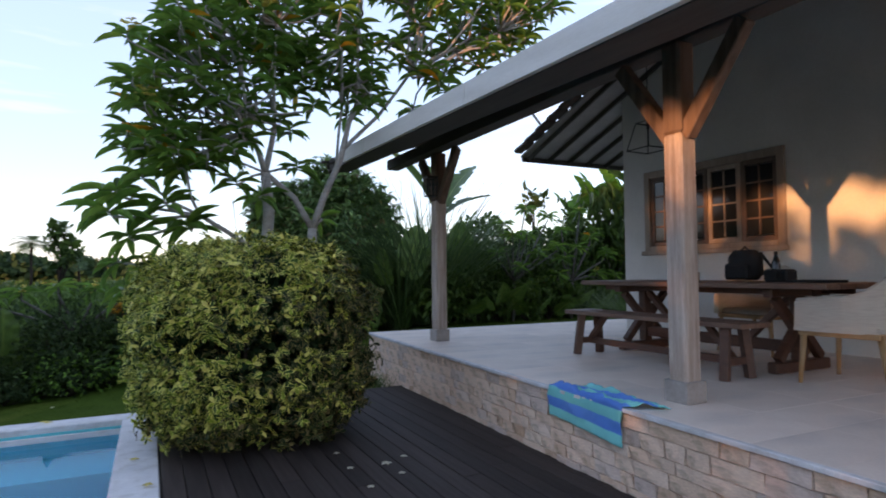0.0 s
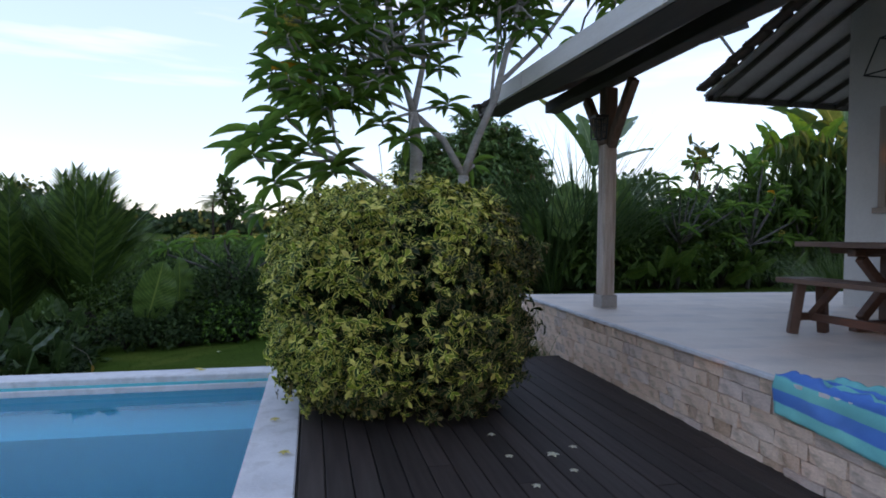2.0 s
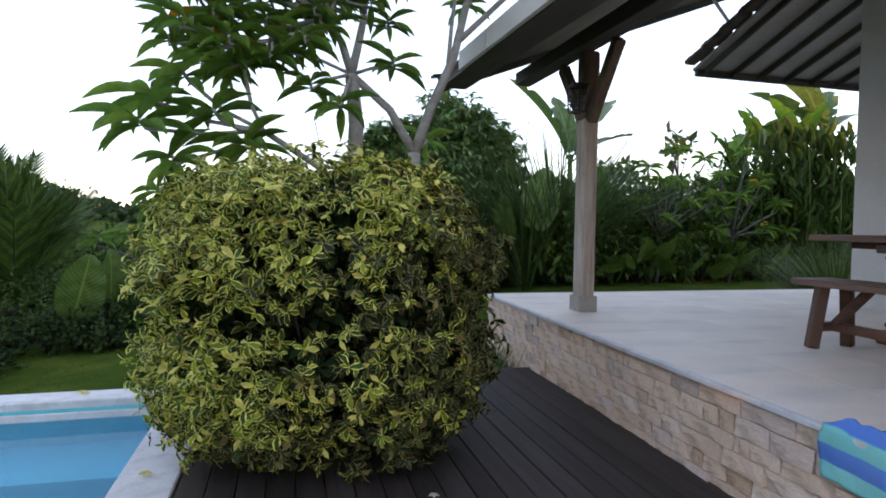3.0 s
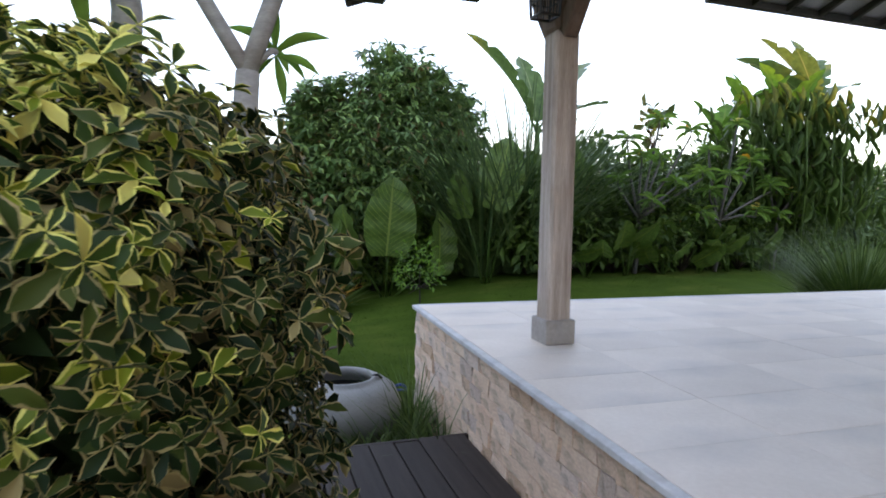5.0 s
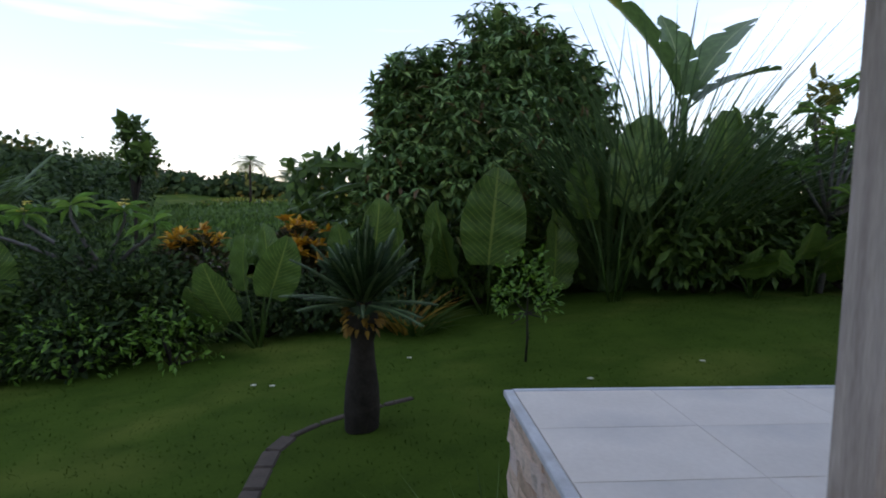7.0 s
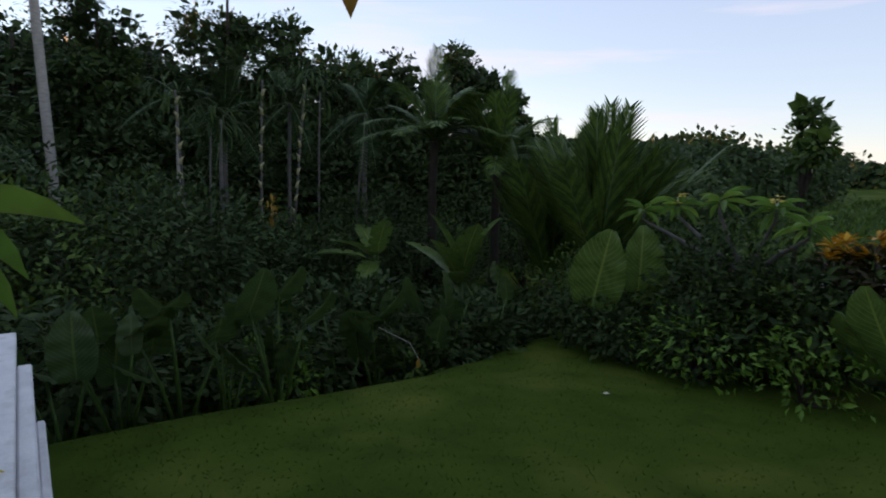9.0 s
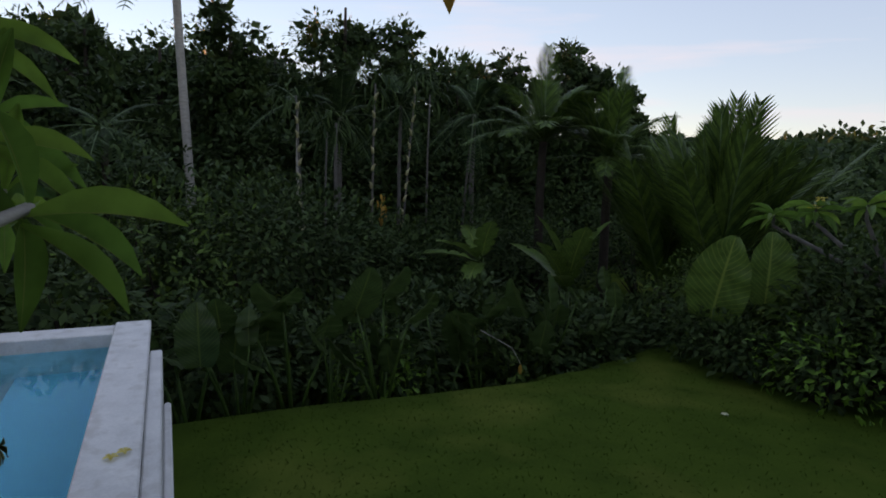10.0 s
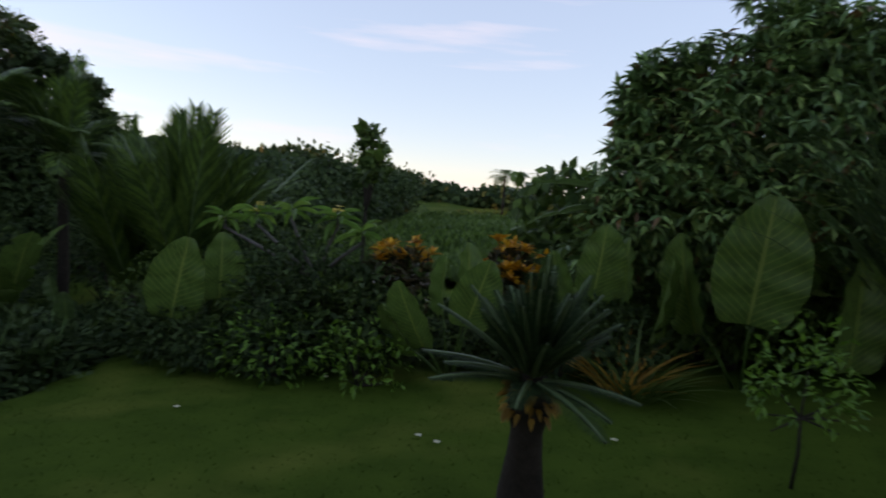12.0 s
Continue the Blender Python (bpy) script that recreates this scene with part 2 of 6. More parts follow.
# ---- builders ----
def mesh_ob(name, bm, material, parent=None, smooth=False):
    me = bpy.data.meshes.new(name)
    bm.to_mesh(me)
    bm.free()
    me.materials.append(material)
    if smooth:
        me.shade_smooth()
    ob = new(name, me)
    if parent:
        ob.parent = parent
    return ob


def part(name, bm, material, parent=None, label="", smooth=False):
    ob = mesh_ob(name, bm, material, parent, smooth)
    return tagged(ob, label)


def thing(name, label, category, x=0, y=0, z=0, rz=0, group="", kind=""):
    ob = new(name)
    ob.matrix_basis = pose(x, y, z, 0, 0, rz)
    return tagged(ob, label, category, group, kind)


def add_box(bm, c, s, bevel=0.0, rot=None):
    mtx = Matrix.Translation(c) @ (rot or Matrix()) @ Matrix.Diagonal((*s, 1))
    geo = bmesh.ops.create_cube(bm, size=1.0, matrix=mtx)
    if bevel:
        edges = list({e for v in geo["verts"] for e in v.link_edges})
        bmesh.ops.bevel(bm, geom=edges, offset=bevel, segments=1, affect="EDGES")
    return bm


def boxes(*items, bevel=0.0):
    bm = bmesh.new()
    for c, s in items:
        add_box(bm, c, s, bevel)
    return bm


def span(x0, x1, y0, y1, z0, z1):
    return ((x0 + x1) / 2, (y0 + y1) / 2, (z0 + z1) / 2), (abs(x1 - x0), abs(y1 - y0), abs(z1 - z0))


def bar(bm, a, b, w, h, bevel=0.004):
    """A squared timber from a to b."""
    a, b = Vector(a), Vector(b)
    d = b - a
    rot = d.to_track_quat("Y", "Z").to_matrix().to_4x4()
    return add_box(bm, (a + b) / 2, (w, d.length, h), bevel, rot)


def tube(bm, pts, radii, sides=8, caps=True):
    """A tapered tube along points."""
    pts = [Vector(q) for q in pts]
    rings = []
    for i, q in enumerate(pts):
        d = (pts[min(i + 1, len(pts) - 1)] - pts[max(i - 1, 0)]).normalized()
        u = d.cross(Vector((0.31, 0.2, 0.93) if abs(d.z) < 0.9 else (1, 0, 0))).normalized()
        v = d.cross(u)
        r = radii[i] if isinstance(radii, (list, tuple)) else radii
        rings.append([bm.verts.new(q + r * (math.cos(k * math.tau / sides) * u + math.sin(k * math.tau / sides) * v)) for k in range(sides)])
    for a, b in zip(rings, rings[1:]):
        for k in range(sides):
            bm.faces.new((a[k], a[(k + 1) % sides], b[(k + 1) % sides], b[k]))
    if caps:
        bm.faces.new(rings[0][::-1])
        bm.faces.new(rings[-1])
    return bm


def lathe(profile, sides=32):
    bm = bmesh.new()
    rings = [[bm.verts.new((r * math.cos(k * math.tau / sides), r * math.sin(k * math.tau / sides), z)) for k in range(sides)] for r, z in profile]
    for a, b in zip(rings, rings[1:]):
        for k in range(sides):
            bm.faces.new((a[k], a[(k + 1) % sides], b[(k + 1) % sides], b[k]))
    return bm


def grid_leaf(outline, rows=5, cols=4, fold=0.12, droop=0.2, wave=0.0):
    """A leaf of length 1 along y, its half width given along its length; folded at the midrib, drooping to the tip."""
    v, uv, f = [], [], []
    for i in range(rows + 1):
        t = i / rows
        w = outline(t)
        for j in range(cols + 1):
            s = 2 * j / cols - 1
            v.append((s * w, t, abs(s) * fold * w * 2 - droop * t * t + wave * abs(s) * math.sin(t * 23)))
            uv.append((j / cols, t))
    for i in range(rows):
        for j in range(cols):
            a = i * (cols + 1) + j
            f.append((a, a + 1, a + cols + 2, a + cols + 1))
    return np.array(v), np.array(uv), np.array(f)


def pointed(t):
    return 0.5 * math.sin(math.pi * min(1, t * 0.97 + 0.03)) ** 0.8 + 0.002


def oval(t):
    return 0.5 * math.sin(math.pi * (t ** 1.5) * 0.985 + 0.03) ** 0.7 + 0.002


def blade(t):
    return 0.5 * (1 - t) ** 0.6 * min(1, 0.55 + 2 * t) + 0.004


LEAF = grid_leaf(pointed, 4, 2)
TINY = grid_leaf(pointed, 2, 1, 0.0, 0.15)
SMALL = grid_leaf(pointed, 2, 2)
WIDE = grid_leaf(oval, 3, 2, 0.1, 0.25)
BLADE = grid_leaf(blade, 4, 1, 0.0, 0.45)


def unit(a):
    return a / np.maximum(np.linalg.norm(a, axis=-1, keepdims=True), 1e-9)


def leaves(name, shape, at, along, up, length, width, material, parent=None, smooth=True):
    """Many leaves as one mesh: each starts at a point, runs along a way, its face to up."""
    tv, tuv, tf = shape
    at, along = np.asarray(at, float), unit(np.asarray(along, float))
    side = unit(np.cross(along, np.asarray(up, float)))
    nrm = np.cross(side, along)
    k, nv = len(at), len(tv)
    length, width = np.broadcast_to(length, k)[:, None, None], np.broadcast_to(width, k)[:, None, None]
    co = at[:, None] + along[:, None] * (tv[None, :, 1:2] * length) + side[:, None] * (tv[None, :, 0:1] * width) + nrm[:, None] * (tv[None, :, 2:3] * length)
    fc = (tf[None] + (np.arange(k) * nv)[:, None, None]).reshape(-1)
    me = bpy.data.meshes.new(name)
    me.vertices.add(k * nv)
    me.vertices.foreach_set("co", co.reshape(-1).astype(np.float32))
    nf = k * len(tf)
    me.loops.add(nf * 4)
    me.loops.foreach_set("vertex_index", fc.astype(np.int32))
    me.polygons.add(nf)
    me.polygons.foreach_set("loop_start", np.arange(nf, dtype=np.int32) * 4)
    layer = me.uv_layers.new(name="UVMap")
    layer.data.foreach_set("uv", np.tile(tuv[tf.reshape(-1)], (k, 1)).reshape(-1).astype(np.float32))
    me.update(calc_edges=True)
    if smooth:
        me.shade_smooth()
    me.materials.append(material)
    ob = new(name, me)
    if parent:
        ob.parent = parent
    return ob


RNG = np.random.default_rng(5)


def sphere_ways(k, low=-0.3):
    z = RNG.uniform(low, 1, k)
    a = RNG.uniform(0, math.tau, k)
    r = np.sqrt(1 - z * z)
    return np.stack([r * np.cos(a), r * np.sin(a), z], 1)


def lumps(w, seed, size=2.2, depth=0.25):
    """A bumpy factor for ways on a ball."""
    return np.array([1 + depth * noise.noise(Vector(q) * size + Vector((seed * 7.1, seed, 3))) for q in w])


# ---- the setting ----
DECK_X0, DECK_X1, DECK_Y1 = 0.07, 2.78, 6.63
FLOOR_Z, WALL_X, HOUSE_Y = 0.52, 6.16, 6.42
# the terrace front stands a little out of square with the pool
SKEW = pose(2.78, 7.9, 0, 0, 0, -1.6) @ pose(-2.78, -7.9, 0)


def ground_z(x, y):
    z = -0.30 - 0.03 * min(max(0, y - 8), 8) * max(0.3, min(1, (9 - x) / 6)) - 0.085 * min(max(0, 3 - x), 7)
    if y < 9:
        z += 0.04 * max(0, min(1, (x - 1) / 2)) * (9 - y) / 2 if y > 7 else 0
    if y > 22:
        z += min((y - 22) * 0.028, 2.2) + 0.15 * noise.noise(Vector((x * 0.03, y * 0.03, 0)))
    z += 0.33 * min(1, max(0, (x - 3) / 4)) * min(1, max(0, (y - 8.5) / 4))
    rim = -3.0 - 0.28 * max(0, y - 10)
    if x < rim and y > 6.4:
        z -= 0.65 * min(1, (rim - x) / 0.9)
    if x < -6:
        z -= 0.2 * min(1, (-6 - x) / 3)
    if x < -19 and y > 1:
        z += min(0.12 * (-19 - x), 2.0)
    z += 0.05 * noise.noise(Vector((x * 0.45, y * 0.45, 1.7)))
    if -3.0 < x < 13 and y < 6.3:
        z = -2.6
    return z


def steps(*runs):
    out = []
    for a, b, s in runs:
        out += list(np.arange(a, b, s))
    return out


gx = steps((-400, -60, 40), (-60, -12, 3), (-12, -4.5, 0.6), (-4.5, 8, 0.25), (8, 20, 1), (20, 60, 5), (60, 441, 40))
gy = steps((-400, -60, 40), (-60, -6, 4), (-6, 6, 0.8), (6, 16, 0.25), (16, 40, 1.5), (40, 100, 6), (100, 501, 40))
gv = [(x, y, ground_z(x, y)) for y in gy for x in gx]
gf = [(j * len(gx) + i, j * len(gx) + i + 1, (j + 1) * len(gx) + i + 1, (j + 1) * len(gx) + i) for j in range(len(gy) - 1) for i in range(len(gx) - 1)]
me = bpy.data.meshes.new("ground")
me.from_pydata(gv, [], gf)
me.shade_smooth()
me.materials.append(M_LAWN)
tagged(new("ground", me), "mown green garden lawn with thin brownish patches", "lawn", kind="structure")

# pool: basin, ledge, coping, water
bm = boxes(span(-3.05, -0.23, -4.2, 6.36, -1.5, -1.4), span(-3.2, -3.05, -4.2, 6.36, -1.5, -0.05), span(-0.23, -0.08, -4.2, 6.36, -1.5, -0.05),
           span(-3.2, -0.08, 6.36, 6.5, -1.5, -0.05), span(-3.2, -0.08, -4.35, -4.2, -1.5, -0.05), span(-3.046, -0.234, 5.72, 6.356, -1.39, -0.42))
pool = part("pool_basin", bm, M_POOL)
tagged(pool, "blue plastered swimming pool basin with an underwater ledge", "pool", kind="structure")
bm = boxes(span(-0.234, 0.06, -4.3, 6.36, -0.06, 0.0), bevel=0.008)
tagged(part("pool_coping", bm, M_COPING), "worn white pool coping with fallen petals", "coping", kind="structure")
bm = boxes(span(-3.3, 0.06, 6.362, 6.62, -0.07, 0.004), span(-3.3, -0.2, 6.34, 6.362, -0.14, -0.075), bevel=0.008)
tagged(part("pool_coping", bm, M_COPING), "flat white top of the pool's end wall", "coping", kind="structure")
bm = boxes(span(-2.6, 0.05, 6.622, 6.705, -0.9, -0.045), bevel=0.01)
add_box(bm, *span(-2.2, 0.05, 6.707, 6.755, -0.95, -0.3), 0.01)
tagged(part("pool_wall", bm, M_COPING), "stained white outer pool wall with a lower ledge", "wall", kind="structure")
bm = boxes(span(-3.3, -3.04, -4.3, 6.36, -0.9, -0.02), bevel=0.008)
tagged(part("pool_coping", bm, M_COPING), "narrow white far pool edge", "coping", kind="structure")
bm = bmesh.new()
bmesh.ops.create_grid(bm, x_segments=2, y_segments=2, size=0.5, matrix=pose(-1.64, 1.08, -0.125) @ Matrix.Diagonal((2.82, 10.56, 1, 1)))
water = part("water", bm, M_WATER)
water.visible_shadow = False
tagged(water, "still clear blue pool water reflecting trees and sky", "water", kind="structure")

# house
OPEN_Y0, OPEN_Y1, OPEN_Z0, OPEN_Z1 = 3.99, 6.01, 1.60, 2.72
DOOR_Y0, DOOR_Y1, DOOR_Z1 = 1.75, 2.98, 3.05
wx0, wx1 = WALL_X, WALL_X + 0.2
bm = boxes(span(wx0, wx1, OPEN_Y1, HOUSE_Y, -0.4, 4.6), span(wx0, wx1, OPEN_Y0, OPEN_Y1, -0.4, OPEN_Z0), span(wx0, wx1, OPEN_Y0, OPEN_Y1, OPEN_Z1, 4.6),
           span(wx0, wx1, DOOR_Y1, OPEN_Y0, -0.4, 4.6), span(wx0, wx1, DOOR_Y0, DOOR_Y1, DOOR_Z1, 4.6), span(wx0, wx1, -4.5, DOOR_Y0, -0.4, 4.6))
tagged(part("wall_west", bm, M_PLASTER), "white plastered house wall behind the terrace", "wall", kind="structure")
bm = boxes(span(wx1, 12, HOUSE_Y - 0.2, HOUSE_Y, -0.4, 3.6))
tagged(part("wall_north", bm, M_PLASTER), "white plastered house end wall", "wall", kind="structure")
bm = boxes(span(12, 12.2, -4.5, HOUSE_Y, -0.4, 3.6), span(wx1, 12, -4.5, -4.3, -0.4, 3.6))
tagged(part("wall_east", bm, M_PLASTER), "white plastered far house wall", "wall", kind="structure")
tagged(part("ceiling", boxes(span(wx1, 12, -4.3, HOUSE_Y - 0.2, 3.4, 3.5)), M_PLASTER), "plain white ceiling inside the house", "ceiling", kind="structure")
tagged(part("floor", boxes(span(wx1, 12, -4.3, HOUSE_Y - 0.2, 0.4, 0.5)), M_TILE), "pale tiled floor inside the house", "floor", kind="structure")

# window with four casements of two by four panes
win = thing("window_1", "four-light teak casement window with small panes", "window", kind="structure")
fw = 0.09
part("window_frame", boxes(span(wx0 - 0.03, wx0 + 0.09, OPEN_Y0, OPEN_Y0 + fw, OPEN_Z0, OPEN_Z1), span(wx0 - 0.03, wx0 + 0.09, OPEN_Y1 - fw, OPEN_Y1, OPEN_Z0, OPEN_Z1),
                           span(wx0 - 0.03, wx0 + 0.09, OPEN_Y0 + fw, OPEN_Y1 - fw, OPEN_Z1 - fw, OPEN_Z1), span(wx0 - 0.03, wx0 + 0.09, OPEN_Y0 + fw, OPEN_Y1 - fw, OPEN_Z0, OPEN_Z0 + fw),
                           bevel=0.006), M_WINDOW, win)
part("window_sill", boxes(span(wx0 - 0.06, wx0 - 0.032, OPEN_Y0 - 0.04, OPEN_Y1 + 0.04, OPEN_Z0 - 0.03, OPEN_Z0 + 0.03), bevel=0.006), M_WINDOW, win)
iy0, iy1, iz0, iz1 = OPEN_Y0 + fw + 0.003, OPEN_Y1 - fw - 0.003, OPEN_Z0 + fw + 0.003, OPEN_Z1 - fw - 0.003
cw = (iy1 - iy0) / 4
for i in range(4):
    a, b2 = iy0 + i * cw + 0.004, iy0 + (i + 1) * cw - 0.004
    s = 0.055
    bm = boxes(span(wx0, wx0 + 0.04, a, a + s, iz0, iz1), span(wx0, wx0 + 0.04, b2 - s, b2, iz0, iz1), span(wx0, wx0 + 0.04, a + s, b2 - s, iz0, iz0 + s), span(wx0, wx0 + 0.04, a + s, b2 - s, iz1 - s, iz1), bevel=0.004)
    add_box(bm, *span(wx0 + 0.008, wx0 + 0.032, (a + b2) / 2 - 0.01, (a + b2) / 2 + 0.01, iz0 + s, iz1 - s))
    for k in range(1, 4):
        zz = iz0 + s + (iz1 - iz0 - 2 * s) * k / 4
        add_box(bm, *span(wx0 + 0.01, wx0 + 0.03, a + s, b2 - s, zz - 0.01, zz + 0.01))
    sash = part("sash", bm, M_SASH if i != 1 else M_WINDOW, win)
    for j in range(2):
        for k in range(4):
            ya, yb = (a + s, (a + b2) / 2 - 0.01) if j == 0 else ((a + b2) / 2 + 0.01, b2 - s)
            za = iz0 + s + (iz1 - iz0 - 2 * s) * k / 4 + 0.01
            zb = iz0 + s + (iz1 - iz0 - 2 * s) * (k + 1) / 4 - 0.01
            part("pane", boxes(span(wx0 + 0.017, wx0 + 0.022, ya, yb, za, zb)), M_GLASS, sash)
door = thing("door_1", "dark timber double door in the house wall", "door", kind="structure")
part("door_frame", boxes(span(wx0 - 0.03, wx0 + 0.1, DOOR_Y1 - 0.1, DOOR_Y1, FLOOR_Z, DOOR_Z1), span(wx0 - 0.03, wx0 + 0.1, DOOR_Y0, DOOR_Y0 + 0.1, FLOOR_Z, DOOR_Z1),
                         span(wx0 - 0.03, wx0 + 0.1, DOOR_Y0 + 0.1, DOOR_Y1 - 0.1, DOOR_Z1 - 0.1, DOOR_Z1), bevel=0.006), M_RAFTER, door)
for a, b2 in ((DOOR_Y0 + 0.103, 2.362), (2.368, DOOR_Y1 - 0.103)):
    part("door_leaf", boxes(span(wx0 + 0.03, wx0 + 0.07, a, b2, FLOOR_Z + 0.01, DOOR_Z1 - 0.103), span(wx0 + 0.015, wx0 + 0.028, a + 0.1, b2 - 0.1, FLOOR_Z + 0.15, 1.6),
                            span(wx0 + 0.015, wx0 + 0.028, a + 0.1, b2 - 0.1, 1.75, DOOR_Z1 - 0.25), bevel=0.005), M_RAFTER, door)

# terrace roof: a lean-to that rises to the house
RX0, RZ0, RSLOPE, RY0, RY1 = 2.25, 2.70, 0.385, -1.6, 8.15
ROOF_TILT = pose(0, 4, 2.77, 1.85) @ pose(0, -4, -2.77)


def roof_z(x):
    return RZ0 + RSLOPE * (x - RX0)


def tilted(ob, *words, kind):
    ob.matrix_basis = ROOF_TILT
    return tagged(ob, *words, kind=kind)


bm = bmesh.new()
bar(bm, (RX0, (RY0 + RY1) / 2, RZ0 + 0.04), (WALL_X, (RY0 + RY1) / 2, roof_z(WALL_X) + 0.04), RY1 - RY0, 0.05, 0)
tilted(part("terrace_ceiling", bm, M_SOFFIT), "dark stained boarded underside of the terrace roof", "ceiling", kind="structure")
bm = bmesh.new()
bar(bm, (RX0 + 0.0, (RY0 + RY1) / 2 + 0.02, RZ0 + 0.11), (WALL_X + 0.2, (RY0 + RY1) / 2 + 0.02, roof_z(WALL_X + 0.2) + 0.14), RY1 - RY0 + 0.1, 0.05, 0.004)
for i in range(26):
    x = RX0 - 0.1 + i * 0.155
    bar(bm, (x, RY1 + 0.03, roof_z(x) + 0.15), (x + 0.17, RY1 + 0.03, roof_z(x + 0.17) + 0.11), 0.12, 0.03, 0.004)
tilted(part("terrace_roof", bm, M_ROOFTILE), "dark clay tile covering of the terrace roof", "roof", kind="structure")
fas = thing("fascia", "pale weathered timber fascia board along the eave", "fascia", kind="structure")
fas.matrix_basis = ROOF_TILT
for a, b2 in ((RY0, -1.0), (-0.996, 3.997), (4.003, 6.45), (6.456, 7.25)):
    part("board", boxes(span(RX0 - 0.06, RX0 - 0.02, a, b2, RZ0 - 0.015, RZ0 + 0.16), bevel=0.004), M_FASCIA, fas)
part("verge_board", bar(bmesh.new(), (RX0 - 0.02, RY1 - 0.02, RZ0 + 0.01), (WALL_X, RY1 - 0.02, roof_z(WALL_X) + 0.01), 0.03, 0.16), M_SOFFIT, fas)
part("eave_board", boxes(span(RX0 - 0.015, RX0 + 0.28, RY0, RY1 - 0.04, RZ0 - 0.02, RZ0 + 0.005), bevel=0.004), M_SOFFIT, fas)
BX, BZ0, BZ1 = 3.15, 2.86, 3.0
tagged(part("roof_beam", boxes(span(BX - 0.09, BX + 0.09, RY0, 7.95, BZ0, BZ1), bevel=0.008), M_SOFFIT), "dark squared timber beam on the terrace posts", "beam", kind="structure")

# main house roof: eave and verge beyond the terrace roof
EY, EZ, ES, EX = 8.2, 3.24, 0.36, 5.57
bm = bmesh.new()
bar(bm, (9.2, EY, EZ + 0.06), (9.2, 2.0, EZ + 0.06 + ES * 6.2), 7.26, 0.03, 0)
hroof = tagged(part("house_roof", bm, M_CORRUGATE), "pale sheeted underside of the tiled house roof", "roof", kind="structure")
for i in range(16):
    y = EY + 0.02 - i * 0.3
    z = EZ + 0.2 + ES * i * 0.3
    part("tile_course", bar(bmesh.new(), (EX - 0.04, y - 0.12, z + 0.02), (12.8, y - 0.12, z + 0.02), 0.34, 0.045, 0.012), M_ROOFTILE, hroof)
for i in range(17):
    x = EX + 0.1 + i * 0.42
    part("rafter", bar(bmesh.new(), (x, EY - 0.05, EZ + 0.0), (x, 5.4, EZ + ES * 2.75), 0.04, 0.07, 0.004), M_RAFTER, hroof)
for y in (EY - 0.06,):
    part("batten", boxes(span(EX, 12.8, y - 0.03, y + 0.03, EZ - 0.05 + ES * (EY - y), EZ + 0.02 + ES * (EY - y)), bevel=0.004), M_RAFTER, hroof)
part("strut", bar(bmesh.new(), (5.2, 7.5, 3.98), (5.5, 7.5, 3.66), 0.03, 0.03), M_FASCIA, hroof)
bm = bmesh.new()
for i in range(21):
    y, z = EY - i * 0.3, EZ + 0.16 + ES * i * 0.3
    bar(bm, (EX - 0.03, y + 0.04, z - 0.01), (EX - 0.03, y - 0.34, z + 0.1), 0.16, 0.07, 0.02)
part("verge_tile", bm, M_ROOFTILE, hroof)


# posts with braces
def terrace_post(x, y, label):
    t = thing("terrace_post", label, "post", x, y, FLOOR_Z, group="terrace posts", kind="structure")
    bm = bmesh.new()
    add_box(bm, (0, 0, 0.87), (0.15, 0.15, 1.74), 0.018)
    part("shaft", bm, M_COLUMN, t)
    # head and braces: brown stain with the eave's shade put into the colour
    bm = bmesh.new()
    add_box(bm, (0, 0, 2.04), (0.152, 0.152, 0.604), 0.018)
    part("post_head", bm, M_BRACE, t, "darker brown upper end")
    part("post_foot", boxes(((0, 0, 0.07), (0.185, 0.185, 0.14)), bevel=0.006), M_POSTBASE, t)
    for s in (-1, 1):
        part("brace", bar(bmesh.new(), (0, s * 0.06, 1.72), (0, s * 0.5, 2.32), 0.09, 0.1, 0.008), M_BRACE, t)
    return t


terrace_post(3.10, 2.72, "weathered square teak post with two braces, lit orange")
terrace_post(3.22, 6.57, "weathered grey-brown square teak post with two braces")

# terrace slab
bm = boxes(span(2.84, WALL_X, -4.5, 7.9, -0.55, FLOOR_Z - 0.03), span(WALL_X, 13, HOUSE_Y, 7.9, -0.55, FLOOR_Z - 0.03))
base = part("terrace_base", bm, M_GROUT)
base.matrix_basis = SKEW
tagged(base, "mortar core of the raised terrace", "terrace", kind="structure")


# ---- plants ----
def stems(bm, root, tips, r0, r1, sag=0.0, sides=6):
    for tip in tips:
        a, b2 = Vector(root), Vector(tip)
        mid = (a + b2) / 2 + Vector((0, 0, sag))
        tube(bm, [a, a.lerp(mid, 0.6), mid, mid.lerp(b2, 0.5), b2], [r0, r0 * 0.9, (r0 + r1) / 2, r1 * 1.2, r1], sides)


